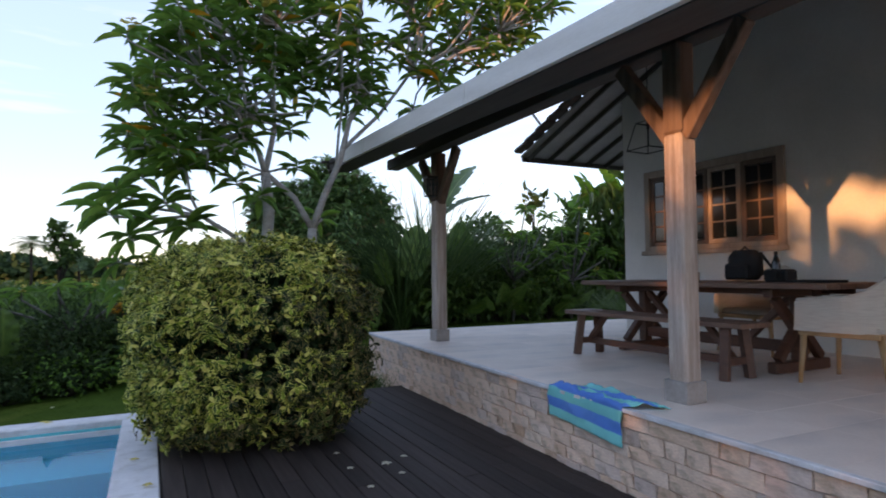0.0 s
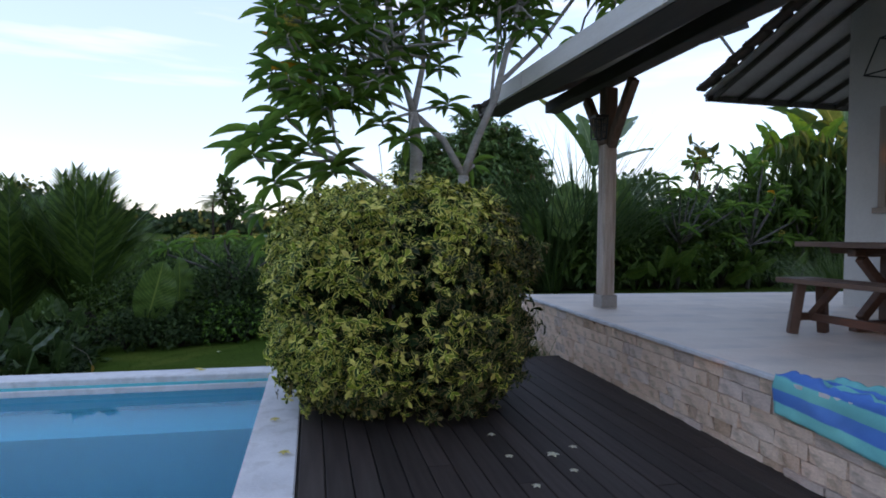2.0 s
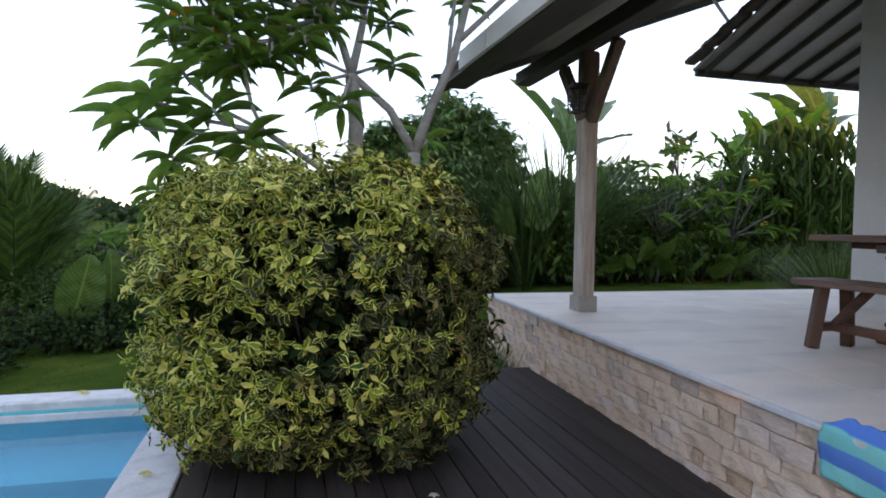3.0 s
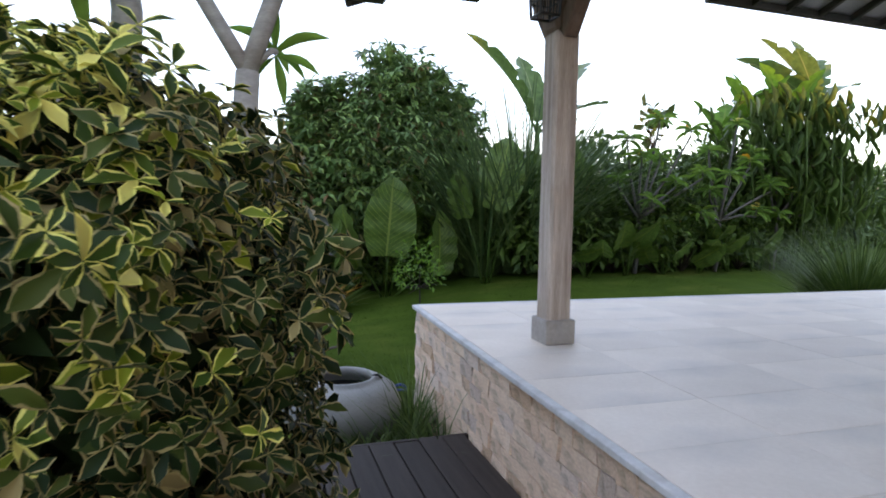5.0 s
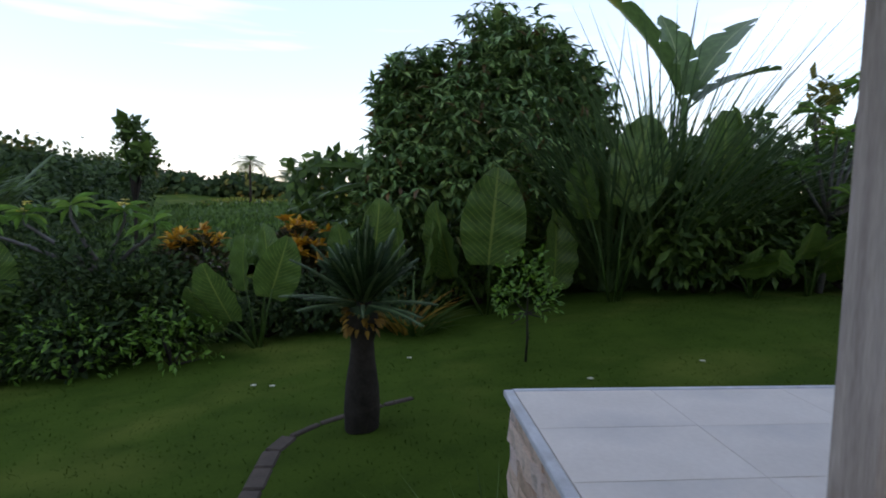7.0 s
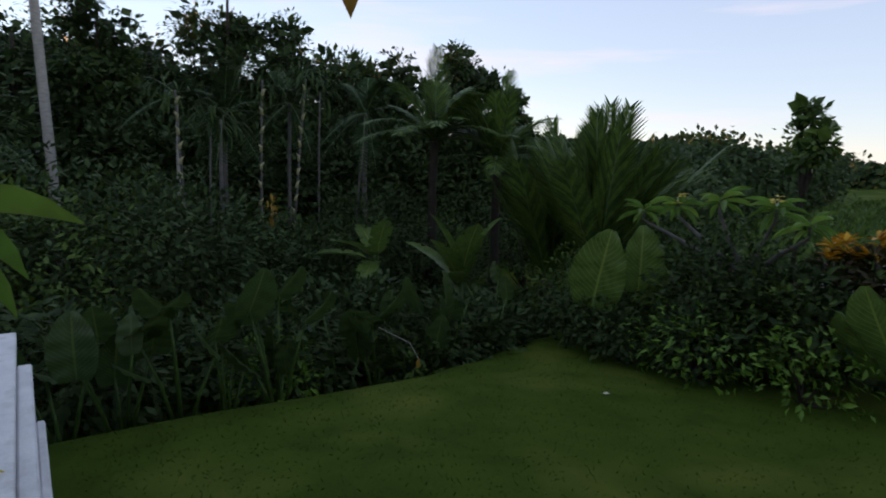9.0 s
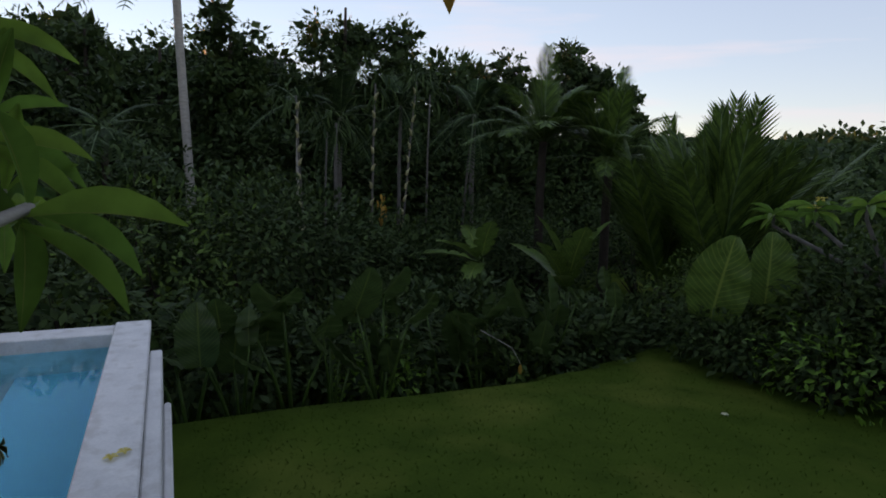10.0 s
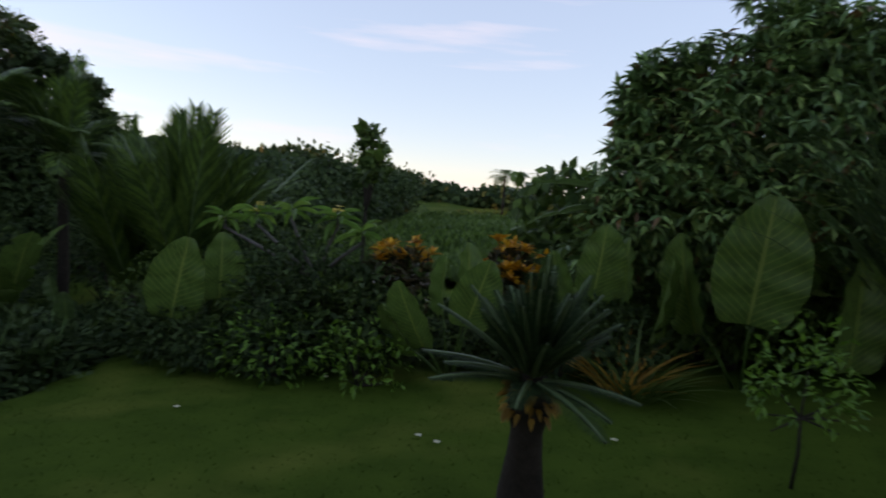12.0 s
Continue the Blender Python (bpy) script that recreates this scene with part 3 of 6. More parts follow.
def shrub(name, label, x, y, rx, ry, h, k, size, material, seed, z=None, low=-0.75, shape=SMALL, slim=0.45, cat="shrub", group="", depth=0.3, inner=0.45, trunk=0.0):
    """Round or lumpy shrub: stems and a crown of leaves in layers."""
    z = ground_z(x, y) if z is None else z
    t = thing(name, label, cat, x, y, z, group=group)
    w = sphere_ways(k, low)
    r = lumps(w, seed, 2.6, depth) * (inner + (1 - inner) * RNG.uniform(0, 1, k) ** 0.35)
    c = np.array((rx, ry, h / 2))
    at = w * r[:, None] * c + np.array((0, 0, h / 2))
    keep = at[:, 2] > 0.02
    at, w = at[keep], w[keep]
    k = len(at)
    along = w * 0.9 + RNG.normal(0, 0.55, (k, 3)) + np.array((0, 0, -0.1))
    up = w + np.array((0, 0, 0.9)) + RNG.normal(0, 0.3, (k, 3))
    ln = size * RNG.uniform(0.65, 1.3, k)
    leaves("crown", shape, at, along, up, ln, ln * slim, material, t)
    bm = bmesh.new()
    tips = [Vector(q) * 0.8 for q in at[RNG.integers(0, k, 9)]]
    if trunk:
        tube(bm, [(0, 0, 0), (0.015, 0.01, trunk * 0.5), (0, 0, trunk)], [0.014, 0.012, 0.009], 6)
    stems(bm, (0, 0, trunk), tips, 0.009 if trunk else 0.007 + 0.009 * h, 0.004)
    part("stem", bm, M_DARKBARK, t, smooth=True)
    return t


# clipped round variegated bush on the deck
def whorl_bush(x, y, z, rx, ry, h, k):
    t = thing("round_bush", "large rounded yellow-green variegated bush on the deck edge", "bush", x, y, z)
    w = sphere_ways(k, -0.98)
    w4 = np.sign(w) * np.abs(w) ** np.array((0.72, 0.72, 0.66))
    r = lumps(w, 3, 5.0, 0.15) * np.where(RNG.uniform(0, 1, k) < 0.66, RNG.uniform(0.9, 1.04, k), RNG.uniform(0.6, 0.9, k))
    at = w4 * r[:, None] * np.array((rx, ry, h / 2)) + np.array((0, 0, h / 2 + 0.02))
    n7 = 5
    ax = unit(w * 0.9 + np.array((0, 0, 0.35)) + RNG.normal(0, 0.5, (k, 3)))
    s1 = unit(np.cross(ax, RNG.normal(0, 1, (k, 3))))
    s2 = np.cross(ax, s1)
    ang = np.linspace(0, math.tau, n7, endpoint=False)[None] + RNG.uniform(0, 1, (k, 1))
    out = s1[:, None] * np.cos(ang)[..., None] + s2[:, None] * np.sin(ang)[..., None]
    along = out + ax[:, None] * RNG.uniform(-0.2, 0.7, (k, n7, 1)) + RNG.normal(0, 0.25, (k, n7, 3)) + np.array((0, 0, -0.12))
    upv = np.repeat(ax[:, None], n7, 1) + RNG.normal(0, 0.12, (k, n7, 3))
    ln = 0.051 * RNG.uniform(0.6, 1.4, (k, n7)) * RNG.uniform(0.8, 1.2, (k, 1))
    # young marks outer whorls, top and south-west, painted brighter as if lit
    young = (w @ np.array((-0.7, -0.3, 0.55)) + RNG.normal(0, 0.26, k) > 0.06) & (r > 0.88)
    for name, pick, material in (("crown", ~young, L_BUSH), ("lit_crown", young, L_BUSHLIT)):
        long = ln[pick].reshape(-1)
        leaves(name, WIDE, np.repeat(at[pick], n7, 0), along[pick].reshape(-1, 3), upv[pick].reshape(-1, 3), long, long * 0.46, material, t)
    bm = bmesh.new()
    stems(bm, (0, 0, 0), [Vector(q) * 0.85 for q in at[RNG.integers(0, k, 26)]], 0.035, 0.006)
    part("stem", bm, M_DARKBARK, t, smooth=True)
    # near-black leaf colour inside paints the shade between the outer whorls
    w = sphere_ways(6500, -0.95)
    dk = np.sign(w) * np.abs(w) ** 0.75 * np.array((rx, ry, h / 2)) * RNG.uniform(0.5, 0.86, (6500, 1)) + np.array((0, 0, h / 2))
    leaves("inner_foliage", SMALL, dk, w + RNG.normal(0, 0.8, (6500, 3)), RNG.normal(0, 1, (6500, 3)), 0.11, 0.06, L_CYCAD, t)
    return t


whorl_bush(0.8, 5.36, -0.04, 0.96, 0.95, 1.68, 9000)


def frangipani(name, label, base, forks, leaf=0.26, per=11, group="", bare=0, bark=None, blossom=()):
    """Frangipani: forked pale limbs that end in rosettes of long leaves. forks: paths of points; each ends in a rosette."""
    t = thing(name, label, "tree", *base, group=group)
    bm = bmesh.new()
    at, ax, big = [], [], []
    for fi, (path, r0, r1, *grown) in enumerate(forks):
        pts = [Vector(q) for q in path]
        fine = []
        for a, b2 in zip(pts, pts[1:]):
            fine += [a.lerp(b2, s) for s in (0, 0.5)]
        fine.append(pts[-1])
        tube(bm, fine, [r0 + (r1 - r0) * i / (len(fine) - 1) for i in range(len(fine))], 8)
        if fi < bare:
            continue
        at.append(pts[-1])
        ax.append((pts[-1] - pts[-2]).normalized() * 0.7 + Vector((0, 0, 0.5)))
        big.append(grown[0] if grown else 1.0)
    part("trunk", bm, bark or M_BARK, t, smooth=True)
    for near in blossom:
        q = min(at, key=lambda c: (c - Vector(near)).length)
        k5 = 9
        c5 = np.repeat(np.array(q) + RNG.normal(0, 0.05, (k5, 3)) + np.array((0, 0, 0.06)), 5, 0)
        a5 = RNG.uniform(0, 6, k5 * 5)
        leaves("blossom", LONGLEAF, c5, np.stack([np.cos(a5), np.sin(a5), np.full(k5 * 5, 0.4)], 1), RNG.normal(0, 0.4, (k5 * 5, 3)) + np.array((0, 0, 1)), 0.05, 0.028, L_PETAL, t)
    P, A, U, Ln = [], [], [], []
    for q, d, grow_by in zip(at, ax, big):
        d = d.normalized()
        s1 = d.orthogonal().normalized()
        s2 = d.cross(s1)
        kk = per + int(RNG.integers(-2, 3))
        for i in range(kk):
            a = i * 2.4 + RNG.uniform(0, 0.5)
            lift = 0.75 - 1.05 * i / kk + RNG.normal(0, 0.12)
            v = s1 * math.cos(a) + s2 * math.sin(a)
            P.append(q - d * 0.06 * i / kk)
            A.append(v + d * lift + Vector((0, 0, -0.12)))
            U.append(d + v * -0.2 + Vector((0, 0, 0.4)))
            Ln.append(leaf * grow_by * RNG.uniform(0.7, 1.15))
    Ln = np.array(Ln)
    leaves("crown", LONGLEAF, P, A, U, Ln, Ln * 0.22, L_FRANGI, t)
    return t


LONGLEAF = grid_leaf(lambda t: 0.5 * math.sin(math.pi * min(1, t ** 1.25 * 0.97 + 0.02)) ** 0.75 + 0.01, 6, 2, 0.16, 0.28)


# the large frangipani behind the bush: limbs, then tips gathered round crown centres
RNG = np.random.default_rng(12)
NODES = {"low": (1.56, 6.3, 1.85), "right": (1.87, 6.3, 2.62), "righttop": (2.1, 6.3, 3.36), "mid": (1.06, 6.3, 2.43), "midtop": (1.16, 6.35, 2.9), "left": (0.88, 6.25, 2.82), "arm": (0.42, 6.2, 1.95), "far": (2.75, 6.35, 3.75), "twig": (1.89, 6.3, 3.22)}
BASE = Vector((1.4, 6.25, -0.1))
fr = [([(1.4, 6.25, -0.1), (1.5, 6.25, 0.9), NODES["low"]], 0.075, 0.05),
      ([(1.1, 6.3, -0.1), (1.06, 6.3, 1.2), (1.1, 6.3, 2.05), NODES["mid"]], 0.075, 0.05),
      ([NODES["low"], (1.68, 6.28, 2.2), NODES["right"], (1.97, 6.3, 3.05), NODES["righttop"]], 0.042, 0.026),
      ([NODES["low"], (1.36, 6.3, 2.18), NODES["mid"]], 0.036, 0.03),
      ([NODES["mid"], (1.12, 6.33, 2.7), NODES["midtop"]], 0.034, 0.026),
      ([NODES["mid"], (0.98, 6.25, 2.65), NODES["left"]], 0.032, 0.025),
      ([(1.06, 6.3, 1.5), (0.8, 6.25, 1.72), NODES["arm"]], 0.03, 0.022),
      ([(1.82, 6.3, 2.5), (1.86, 6.33, 2.9), NODES["twig"]], 0.018, 0.014),
      ([(1.9, 6.3, 2.75), (2.35, 6.35, 3.2), NODES["far"]], 0.026, 0.018)]
limb_count = len(fr)


def crown_low(x):
    """Height of the crown's underside."""
    return float(np.interp(x, (-0.5, 0.4, 0.9, 1.7, 2.6, 3.3, 4.3, 4.9), (2.5, 2.4, 2.6, 3.05, 3.25, 3.6, 4.3, 4.75)))


def crown_high(x):
    """Height of the crown's upper side."""
    return float(np.interp(x, (-0.5, 0.3, 1.0, 2.0, 3.3, 4.9), (3.2, 4.15, 4.7, 5.0, 5.2, 5.1)))


tips = []
while len(tips) < 290:
    x, y = RNG.uniform(-0.28, 4.7), 6.35 + RNG.uniform(-0.55, 0.75)
    if x > 1.6 and RNG.uniform() < 0.45:
        continue
    low, high = crown_low(x), crown_high(x)
    q = Vector((x, y, low + (high - low) * RNG.uniform(0, 1) ** 0.75))
    if min([(q - o).length for o in tips] or [1.0]) > 0.16:
        tips.append(q)
parents = ("left", "midtop", "righttop", "far", "twig")
forks = []
for q in tips[:46]:
    node = min(parents, key=lambda o: abs(NODES[o][0] - q.x) + 0.3 * abs(NODES[o][2] - q.z))
    a = Vector(NODES[node])
    f = a.lerp(q, 0.6)
    forks.append(f)
    fr.insert(limb_count, ([a, a.lerp(f, 0.5) + Vector((RNG.normal(0, 0.05), RNG.normal(0, 0.05), -0.05)), f], 0.02, 0.014))
    limb_count += 1
for q in tips:
    f = min(forks, key=lambda o: (o - q).length)
    elbow = f.lerp(q, 0.5) + Vector((RNG.normal(0, 0.04), RNG.normal(0, 0.04), -0.05))
    fr.append(([f, elbow, q - Vector((0, 0, 0.07)), q], 0.013, 0.009))
# the low arm that hangs over the bush, with larger leaves
for x, y, z in ((-0.35, 5.95, 1.95), (-0.1, 6.05, 2.3), (0.1, 6.0, 2.05), (-0.2, 6.2, 1.75), (0.25, 6.15, 2.42), (-0.3, 6.1, 2.15), (0.3, 6.1, 1.85)):
    q, a = Vector((x, y, z)), Vector(NODES["arm"])
    fr.append(([a, a.lerp(q, 0.5) + Vector((0, 0, -0.06)), q - Vector((-0.04, 0, 0.06)), q], 0.016, 0.012, 1.4))
for x, y, z in ((0.75, 6.1, 2.3), (0.95, 5.95, 2.15), (0.6, 6.1, 2.55), (1.35, 6.1, 2.5)):
    q, a = Vector((x, y, z)), Vector(NODES["mid"])
    fr.append(([a, a.lerp(q, 0.5), q - Vector((0, 0, 0.05)), q], 0.014, 0.01, 1.05))
for tip in ((0.0, 6.3, 1.42), (-0.2, 6.3, 1.25), (-0.3, 6.25, 1.5), (0.58, 6.5, 1.27)):
    fr.append(([(1.06, 6.3, 1.15), (0.98, 6.36, 1.2), Vector(tip).lerp(Vector((0.98, 6.36, 1.2)), 0.35), tip], 0.018, 0.012, 1.15))
fr.append(([NODES["low"], (1.66, 6.3, 1.95), (1.68, 6.4, 1.97), (1.68, 6.5, 2.0)], 0.016, 0.012, 0.85))
fr = [([Vector(q) - BASE for q in path], *rest) for path, *rest in fr]
frangipani("frangipani_tree", "frangipani tree with pale forked limbs and leaf rosettes behind the bush", BASE, fr, 0.26, 10, bare=limb_count, blossom=[Vector(q) - BASE for q in ((0.0, 5.7, 3.0), (0.9, 5.9, 3.9), (-0.3, 5.8, 3.5), (1.6, 6.0, 4.2))])


# forest and hedge
def tree(name, label, x, y, h, r, seed, trunk_r=0.12, crown_from=0.35, k=1500, leaf=0.3, material=None, slim=0.45, group="", z=None, clumps=16, core=26, floor=None, top=None, hang=0.0):
    z = ground_z(x, y) - 0.05 if z is None else z
    t = thing(name, label, "tree", x, y, z, group=group)
    bm = bmesh.new()
    bend = [Vector((0.25 * noise.noise(Vector((seed, i, 0))), 0.25 * noise.noise(Vector((seed, 0, i))), h * 0.85 * i / 6)) for i in range(7)]
    bend[0] = Vector((0, 0, 0))
    tube(bm, bend, [trunk_r * (1 - 0.12 * i) for i in range(7)], 7)
    cz, ch = h * (1 + crown_from) / 2, h * (1 - crown_from) / 2
    cen = sphere_ways(clumps, -0.9) * RNG.uniform(0.35, 0.85, (clumps, 1)) * np.array((r, r, ch)) + np.array((0, 0, cz))
    stems(bm, bend[6] if floor else bend[4], [Vector(q) for q in cen[:8]], trunk_r * 0.5, trunk_r * 0.12)
    part("trunk", bm, M_DARKBARK, t, smooth=True)
    pick = RNG.integers(0, clumps, k)
    cr = r * RNG.uniform(0.3, 0.55, clumps)
    w = sphere_ways(k, -0.8)
    at = cen[pick] + w * (cr[pick] * RNG.uniform(0, 1.0, k) ** 0.6)[:, None] * np.array((1, 1, 0.8))
    k2 = clumps * core
    w2 = sphere_ways(k2, -0.9)
    inner = np.repeat(cen, core, 0) + w2 * np.repeat(cr, core)[:, None] * RNG.uniform(0, 0.65, (k2, 1))
    # floor, top and hang press the crown of the added screen tree into a band
    if floor is not None:
        inner[:, 2] = floor + RNG.uniform(0.45, 0.6, k2)
    leaves("inner_foliage", TINY, inner, w2 + RNG.normal(0, 0.7, (k2, 3)), RNG.normal(0, 1, (k2, 3)), leaf * 2.2, leaf * 1.6, material or L_FOREST, t)
    if floor is not None:
        at[:, 2] = np.where((at[:, 2] < floor) | (at[:, 2] > top), floor + (top - floor) * RNG.uniform(0, 1, k), at[:, 2])
    ln = leaf * RNG.uniform(0.6, 1.3, k)
    leaves("crown", TINY, at, w + RNG.normal(0, 0.6, (k, 3)) + np.array((0, 0, -0.35 - hang)), w + np.array((-hang, 0, 0.8)) + RNG.normal(0, 0.3, (k, 3)), ln, ln * slim, material or L_FOREST, t)
    return t


# the tall dark wood beyond the lawn: place, height, spread
RNG = np.random.default_rng(21)
WOOD = [(-17, 1.4, 8.2, 2.0), (-20, 4.6, 7.2, 2.2), (-20, 6.7, 7.6, 1.9), (-18, 8.7, 8.8, 1.6), (-20, 10.4, 7.8, 2.3), (-18.5, 12.5, 10.0, 1.8),
        (-18, 14.4, 8.5, 2.2), (-17, 16.2, 8.0, 2.2), (-16.5, 18.2, 8.2, 2.1), (-15.6, 20.0, 8.3, 1.9), (-14.6, 21.4, 7.9, 1.5),
        (-25, 3.0, 7.6, 3.6), (-25, 8.0, 7.8, 3.6), (-24, 13.0, 8.6, 3.6), (-22, 18.5, 7.8, 3.4), (-20, 23.0, 5.2, 2.4)]
for i, (x, y, h, r) in enumerate(WOOD):
    tree("forest_tree", "tall dark broadleaf tree at the edge of the wood", x, y, h, r, i + 3, 0.16, 0.05, 7600, 0.19, group="wood trees", clumps=30)
# unseen woods added behind the walker; one gap lets the last sun through
for i, (x, y, h, r) in enumerate([(-19, 0.4, 6.4, 2.6), (-20, -0.9, 6.0, 2.0), (-24, -1.6, 6.2, 2.2), (-23, 0.6, 6.6, 2.6)]):
    tree("forest_tree", "unseen dense broadleaf tree added to shade the garden", x, y, h, r, i + 31, 0.16, -0.05, 6000, 0.36, group="wood trees", clumps=30)
# unseen screen tree: its thin crown band keeps the low sun off the fascia
tree("forest_tree", "unseen flat-crowned tree added to keep sun off the fascia", -9.0, -2.95, 5.5, 4.4, 51, 0.1, 0.8, 15000, 0.3, group="wood trees", clumps=60, core=3, z=-0.9, floor=4.52, top=5.1, hang=3.0)
# extra trees added behind the wood to keep sun off the tall hedge plants
for i in range(7):
    tree("forest_tree", "dense dark broadleaf tree added deep in the wood to block sun", -30 + RNG.uniform(-1, 1), -1.2 + i * 2.0, 7.0, 2.5, i + 71, 0.18, -0.05, 2600, 0.5, group="wood trees", clumps=26, core=40)
# unseen scrub row, added to cut the sun on the lower post and wall
for i in range(9):
    shrub("forest_shrub", "dense dark undergrowth shrub below the wood", -15.5 + RNG.uniform(-1, 1), -9.5 + i * 1.25, 1.3, 1.3, 4.4 + RNG.uniform(-0.2, 0.2), 1900, 0.3, L_FOREST, i + 200, group="undergrowth", depth=0.3, shape=TINY)
for i in range(30):
    x = -7.6 - RNG.uniform(0, 6.5)
    y = 1.5 + i * 0.62 + RNG.uniform(-0.4, 0.4)
    shrub("forest_shrub", "dense dark undergrowth shrub below the wood", x, y, 1.5, 1.4, RNG.uniform(1.3, 2.9), 2000, 0.14, L_HEDGE if i % 4 == 1 else L_FOREST, i, group="undergrowth", depth=0.5, slim=0.4, shape=TINY)
for i in range(15):
    shrub("forest_shrub", "tall dark scrub between the trees of the wood", -16.2 + RNG.uniform(-0.6, 0.6) + (0.12 * i), 1.2 + i * 1.5, 1.4, 1.4, RNG.uniform(3.6, 4.6), 1500, 0.26, L_FOREST, i + 230, group="undergrowth", depth=0.5, shape=TINY)
for i in range(17):
    x = -4.2 - RNG.uniform(0, 1.5)
    y = 3.2 + i * 0.66
    shrub("border_shrub", "dark leafy shrub along the lawn's edge", x, y, 0.95, 0.8, RNG.uniform(0.8, 1.5), 1300, 0.13, L_FOREST, i + 40, group="border shrubs", depth=0.5, shape=TINY)
# hedge along the lawn's far side
for i in range(8):
    x = -3.9 + i * 0.62
    if x > -0.7:
        continue
    y = (14.1 if x < -1.8 else 13.5) + RNG.uniform(-0.2, 0.4)
    shrub("hedge_shrub", "dense leafy green shrub at the end of the lawn", x, y, 0.75, 0.7, RNG.uniform(1.2, 2.1) if x < -0.4 else RNG.uniform(0.9, 1.2), 1400, RNG.uniform(0.08, 0.13), L_HEDGE if i % 3 == 0 else L_FOREST, i + 60, group="hedge shrubs", depth=0.7, shape=LEAF)
for i in range(6):
    x = -0.5 + i * 0.6
    shrub("border_shrub", "low dark leafy shrub behind the taros", x, 14.0 + RNG.uniform(-0.1, 0.2), 0.55, 0.45, RNG.uniform(0.75, 1.0), 900, 0.1, L_FOREST, i + 340, group="border shrubs", depth=0.5, shape=TINY)
for i in range(9):
    x = 1.2 + i * 0.8
    shrub("hedge_shrub", "dense dark green hedge shrub behind the lawn", x, 15.3 + RNG.uniform(-0.3, 0.4), 0.85, 0.8, RNG.uniform(1.3, 1.8), 1500, 0.15, L_HEDGE, i + 70, group="hedge shrubs", depth=0.4, shape=TINY)
for i in range(13):
    x = 6.8 + i * 0.9
    shrub("hedge_shrub", "tall dense green hedge shrub behind the lawn", x, 14.6 + 0.1 * i + RNG.uniform(-0.4, 0.5), 1.0, 0.9, RNG.uniform(1.9, 2.5) + (0.7 if x > 12 else 0), 1700, RNG.uniform(0.16, 0.26), (L_HEDGE, L_MANGO, L_PALM)[i % 3], i + 90, group="hedge shrubs", depth=0.6, shape=SMALL, slim=0.38)
for i in range(9):
    x = 7.0 + i * 0.85
    shrub("border_shrub", "leafy dark shrub filling the foot of the hedge", x, 13.7 + 0.1 * i + RNG.uniform(-0.2, 0.3), 0.7, 0.5, RNG.uniform(1.3, 2.3), 1000, 0.16, L_HEDGE, i + 120, group="border shrubs", depth=0.5)
t = thing("hedge_belt", "dark belt of trees and scrub behind the hedge", "woods", kind="stuff")
k = 16000
bx2 = RNG.uniform(0.5, 30, k)
top = np.array([2.6 + 0.9 * noise.noise(Vector((a * 0.5, 4, 0))) + (0.9 if a > 8 else 0) for a in bx2])
at = np.stack([bx2, 17.0 + RNG.uniform(0, 1.6, k) + 0.1 * bx2, -0.5 + top * RNG.uniform(0, 1, k) ** 0.7], 1)
leaves("crown", TINY, at, RNG.normal(0, 1, (k, 3)) + np.array((0, 0, -0.3)), RNG.normal(0, 0.5, (k, 3)) + np.array((0, -0.6, 0.7)), 0.3, 0.16, L_HEDGE, t)
for i in range(5):
    shrub("border_shrub", "low dark leafy shrub at the lawn's far edge", -3.3 + i * 0.5, 12.7 + RNG.uniform(-0.1, 0.2), 0.5, 0.4, RNG.uniform(0.6, 0.9), 700, 0.09, L_FOREST, i + 140, group="border shrubs", depth=0.5, shape=TINY)


# ---- garden plants ----
EARLEAF = grid_leaf(lambda t: 0.5 * math.sin(math.pi * (0.1 + 0.9 * t) ** 0.92 * 0.99) ** 0.55 + 0.004, 16, 8, 0.1, 0.1, 0.022)
BANLEAF = grid_leaf(lambda t: 0.5 * min(1, 0.35 + 4 * t) * min(1, 3.2 * (1 - t)) ** 0.6 * (1.0 if int(t * 26) % 5 else 0.55) + 0.004, 26, 4, 0.05, 0.28)
FROND = grid_leaf(blade, 3, 1, 0.0, 0.35)


def ear_plant(name, label, x, y, leaf_rows, material, seed, group="", z=None, cat="plant"):
    """A clump of long-stalked broad leaves. leaf_rows: (dx, dy, height of the leaf's foot, length, facing in degrees, lean)."""
    z = ground_z(x, y) if z is None else z
    t = thing(name, label, cat, x, y, z, group=group)
    for dx, dy, h, ln, face, lean in leaf_rows:
        nrm = Vector((math.sin(radians(face)), -math.cos(radians(face)), 0.15))
        along = Vector((0, 0, 1)) * math.cos(radians(lean)) + Vector((nrm.x, nrm.y, 0)) * math.sin(radians(lean)) + Vector((RNG.normal(0, 0.16), RNG.normal(0, 0.1), 0))
        foot = Vector((dx, dy, h))
        along.normalize()
        leaves("leaf", EARLEAF, [foot - along * ln * 0.16], [along], [nrm], ln, ln * 0.66, material, t)
        bm = bmesh.new()
        tube(bm, [(dx * 0.15, dy * 0.15, 0), (dx * 0.5, dy * 0.5, h * 0.5), foot - Vector(nrm) * 0.01], [0.022, 0.016, 0.01], 6)
        part("stalk", bm, L_EAR, t, smooth=True)
    return t


RNG = np.random.default_rng(33)
ear_plant("elephant_ear", "giant taro with tall upright ribbed leaves before the hedge", 3.9, 14.1, [(-0.05, -0.3, 1.0, 1.4, -5, 8), (0.45, 0.1, 1.35, 1.1, 50, 5), (-0.6, -0.1, 0.75, 1.15, -65, 6), (0.95, -0.2, 0.6, 1.2, 35, 8)], L_EAR, 1, "taros")
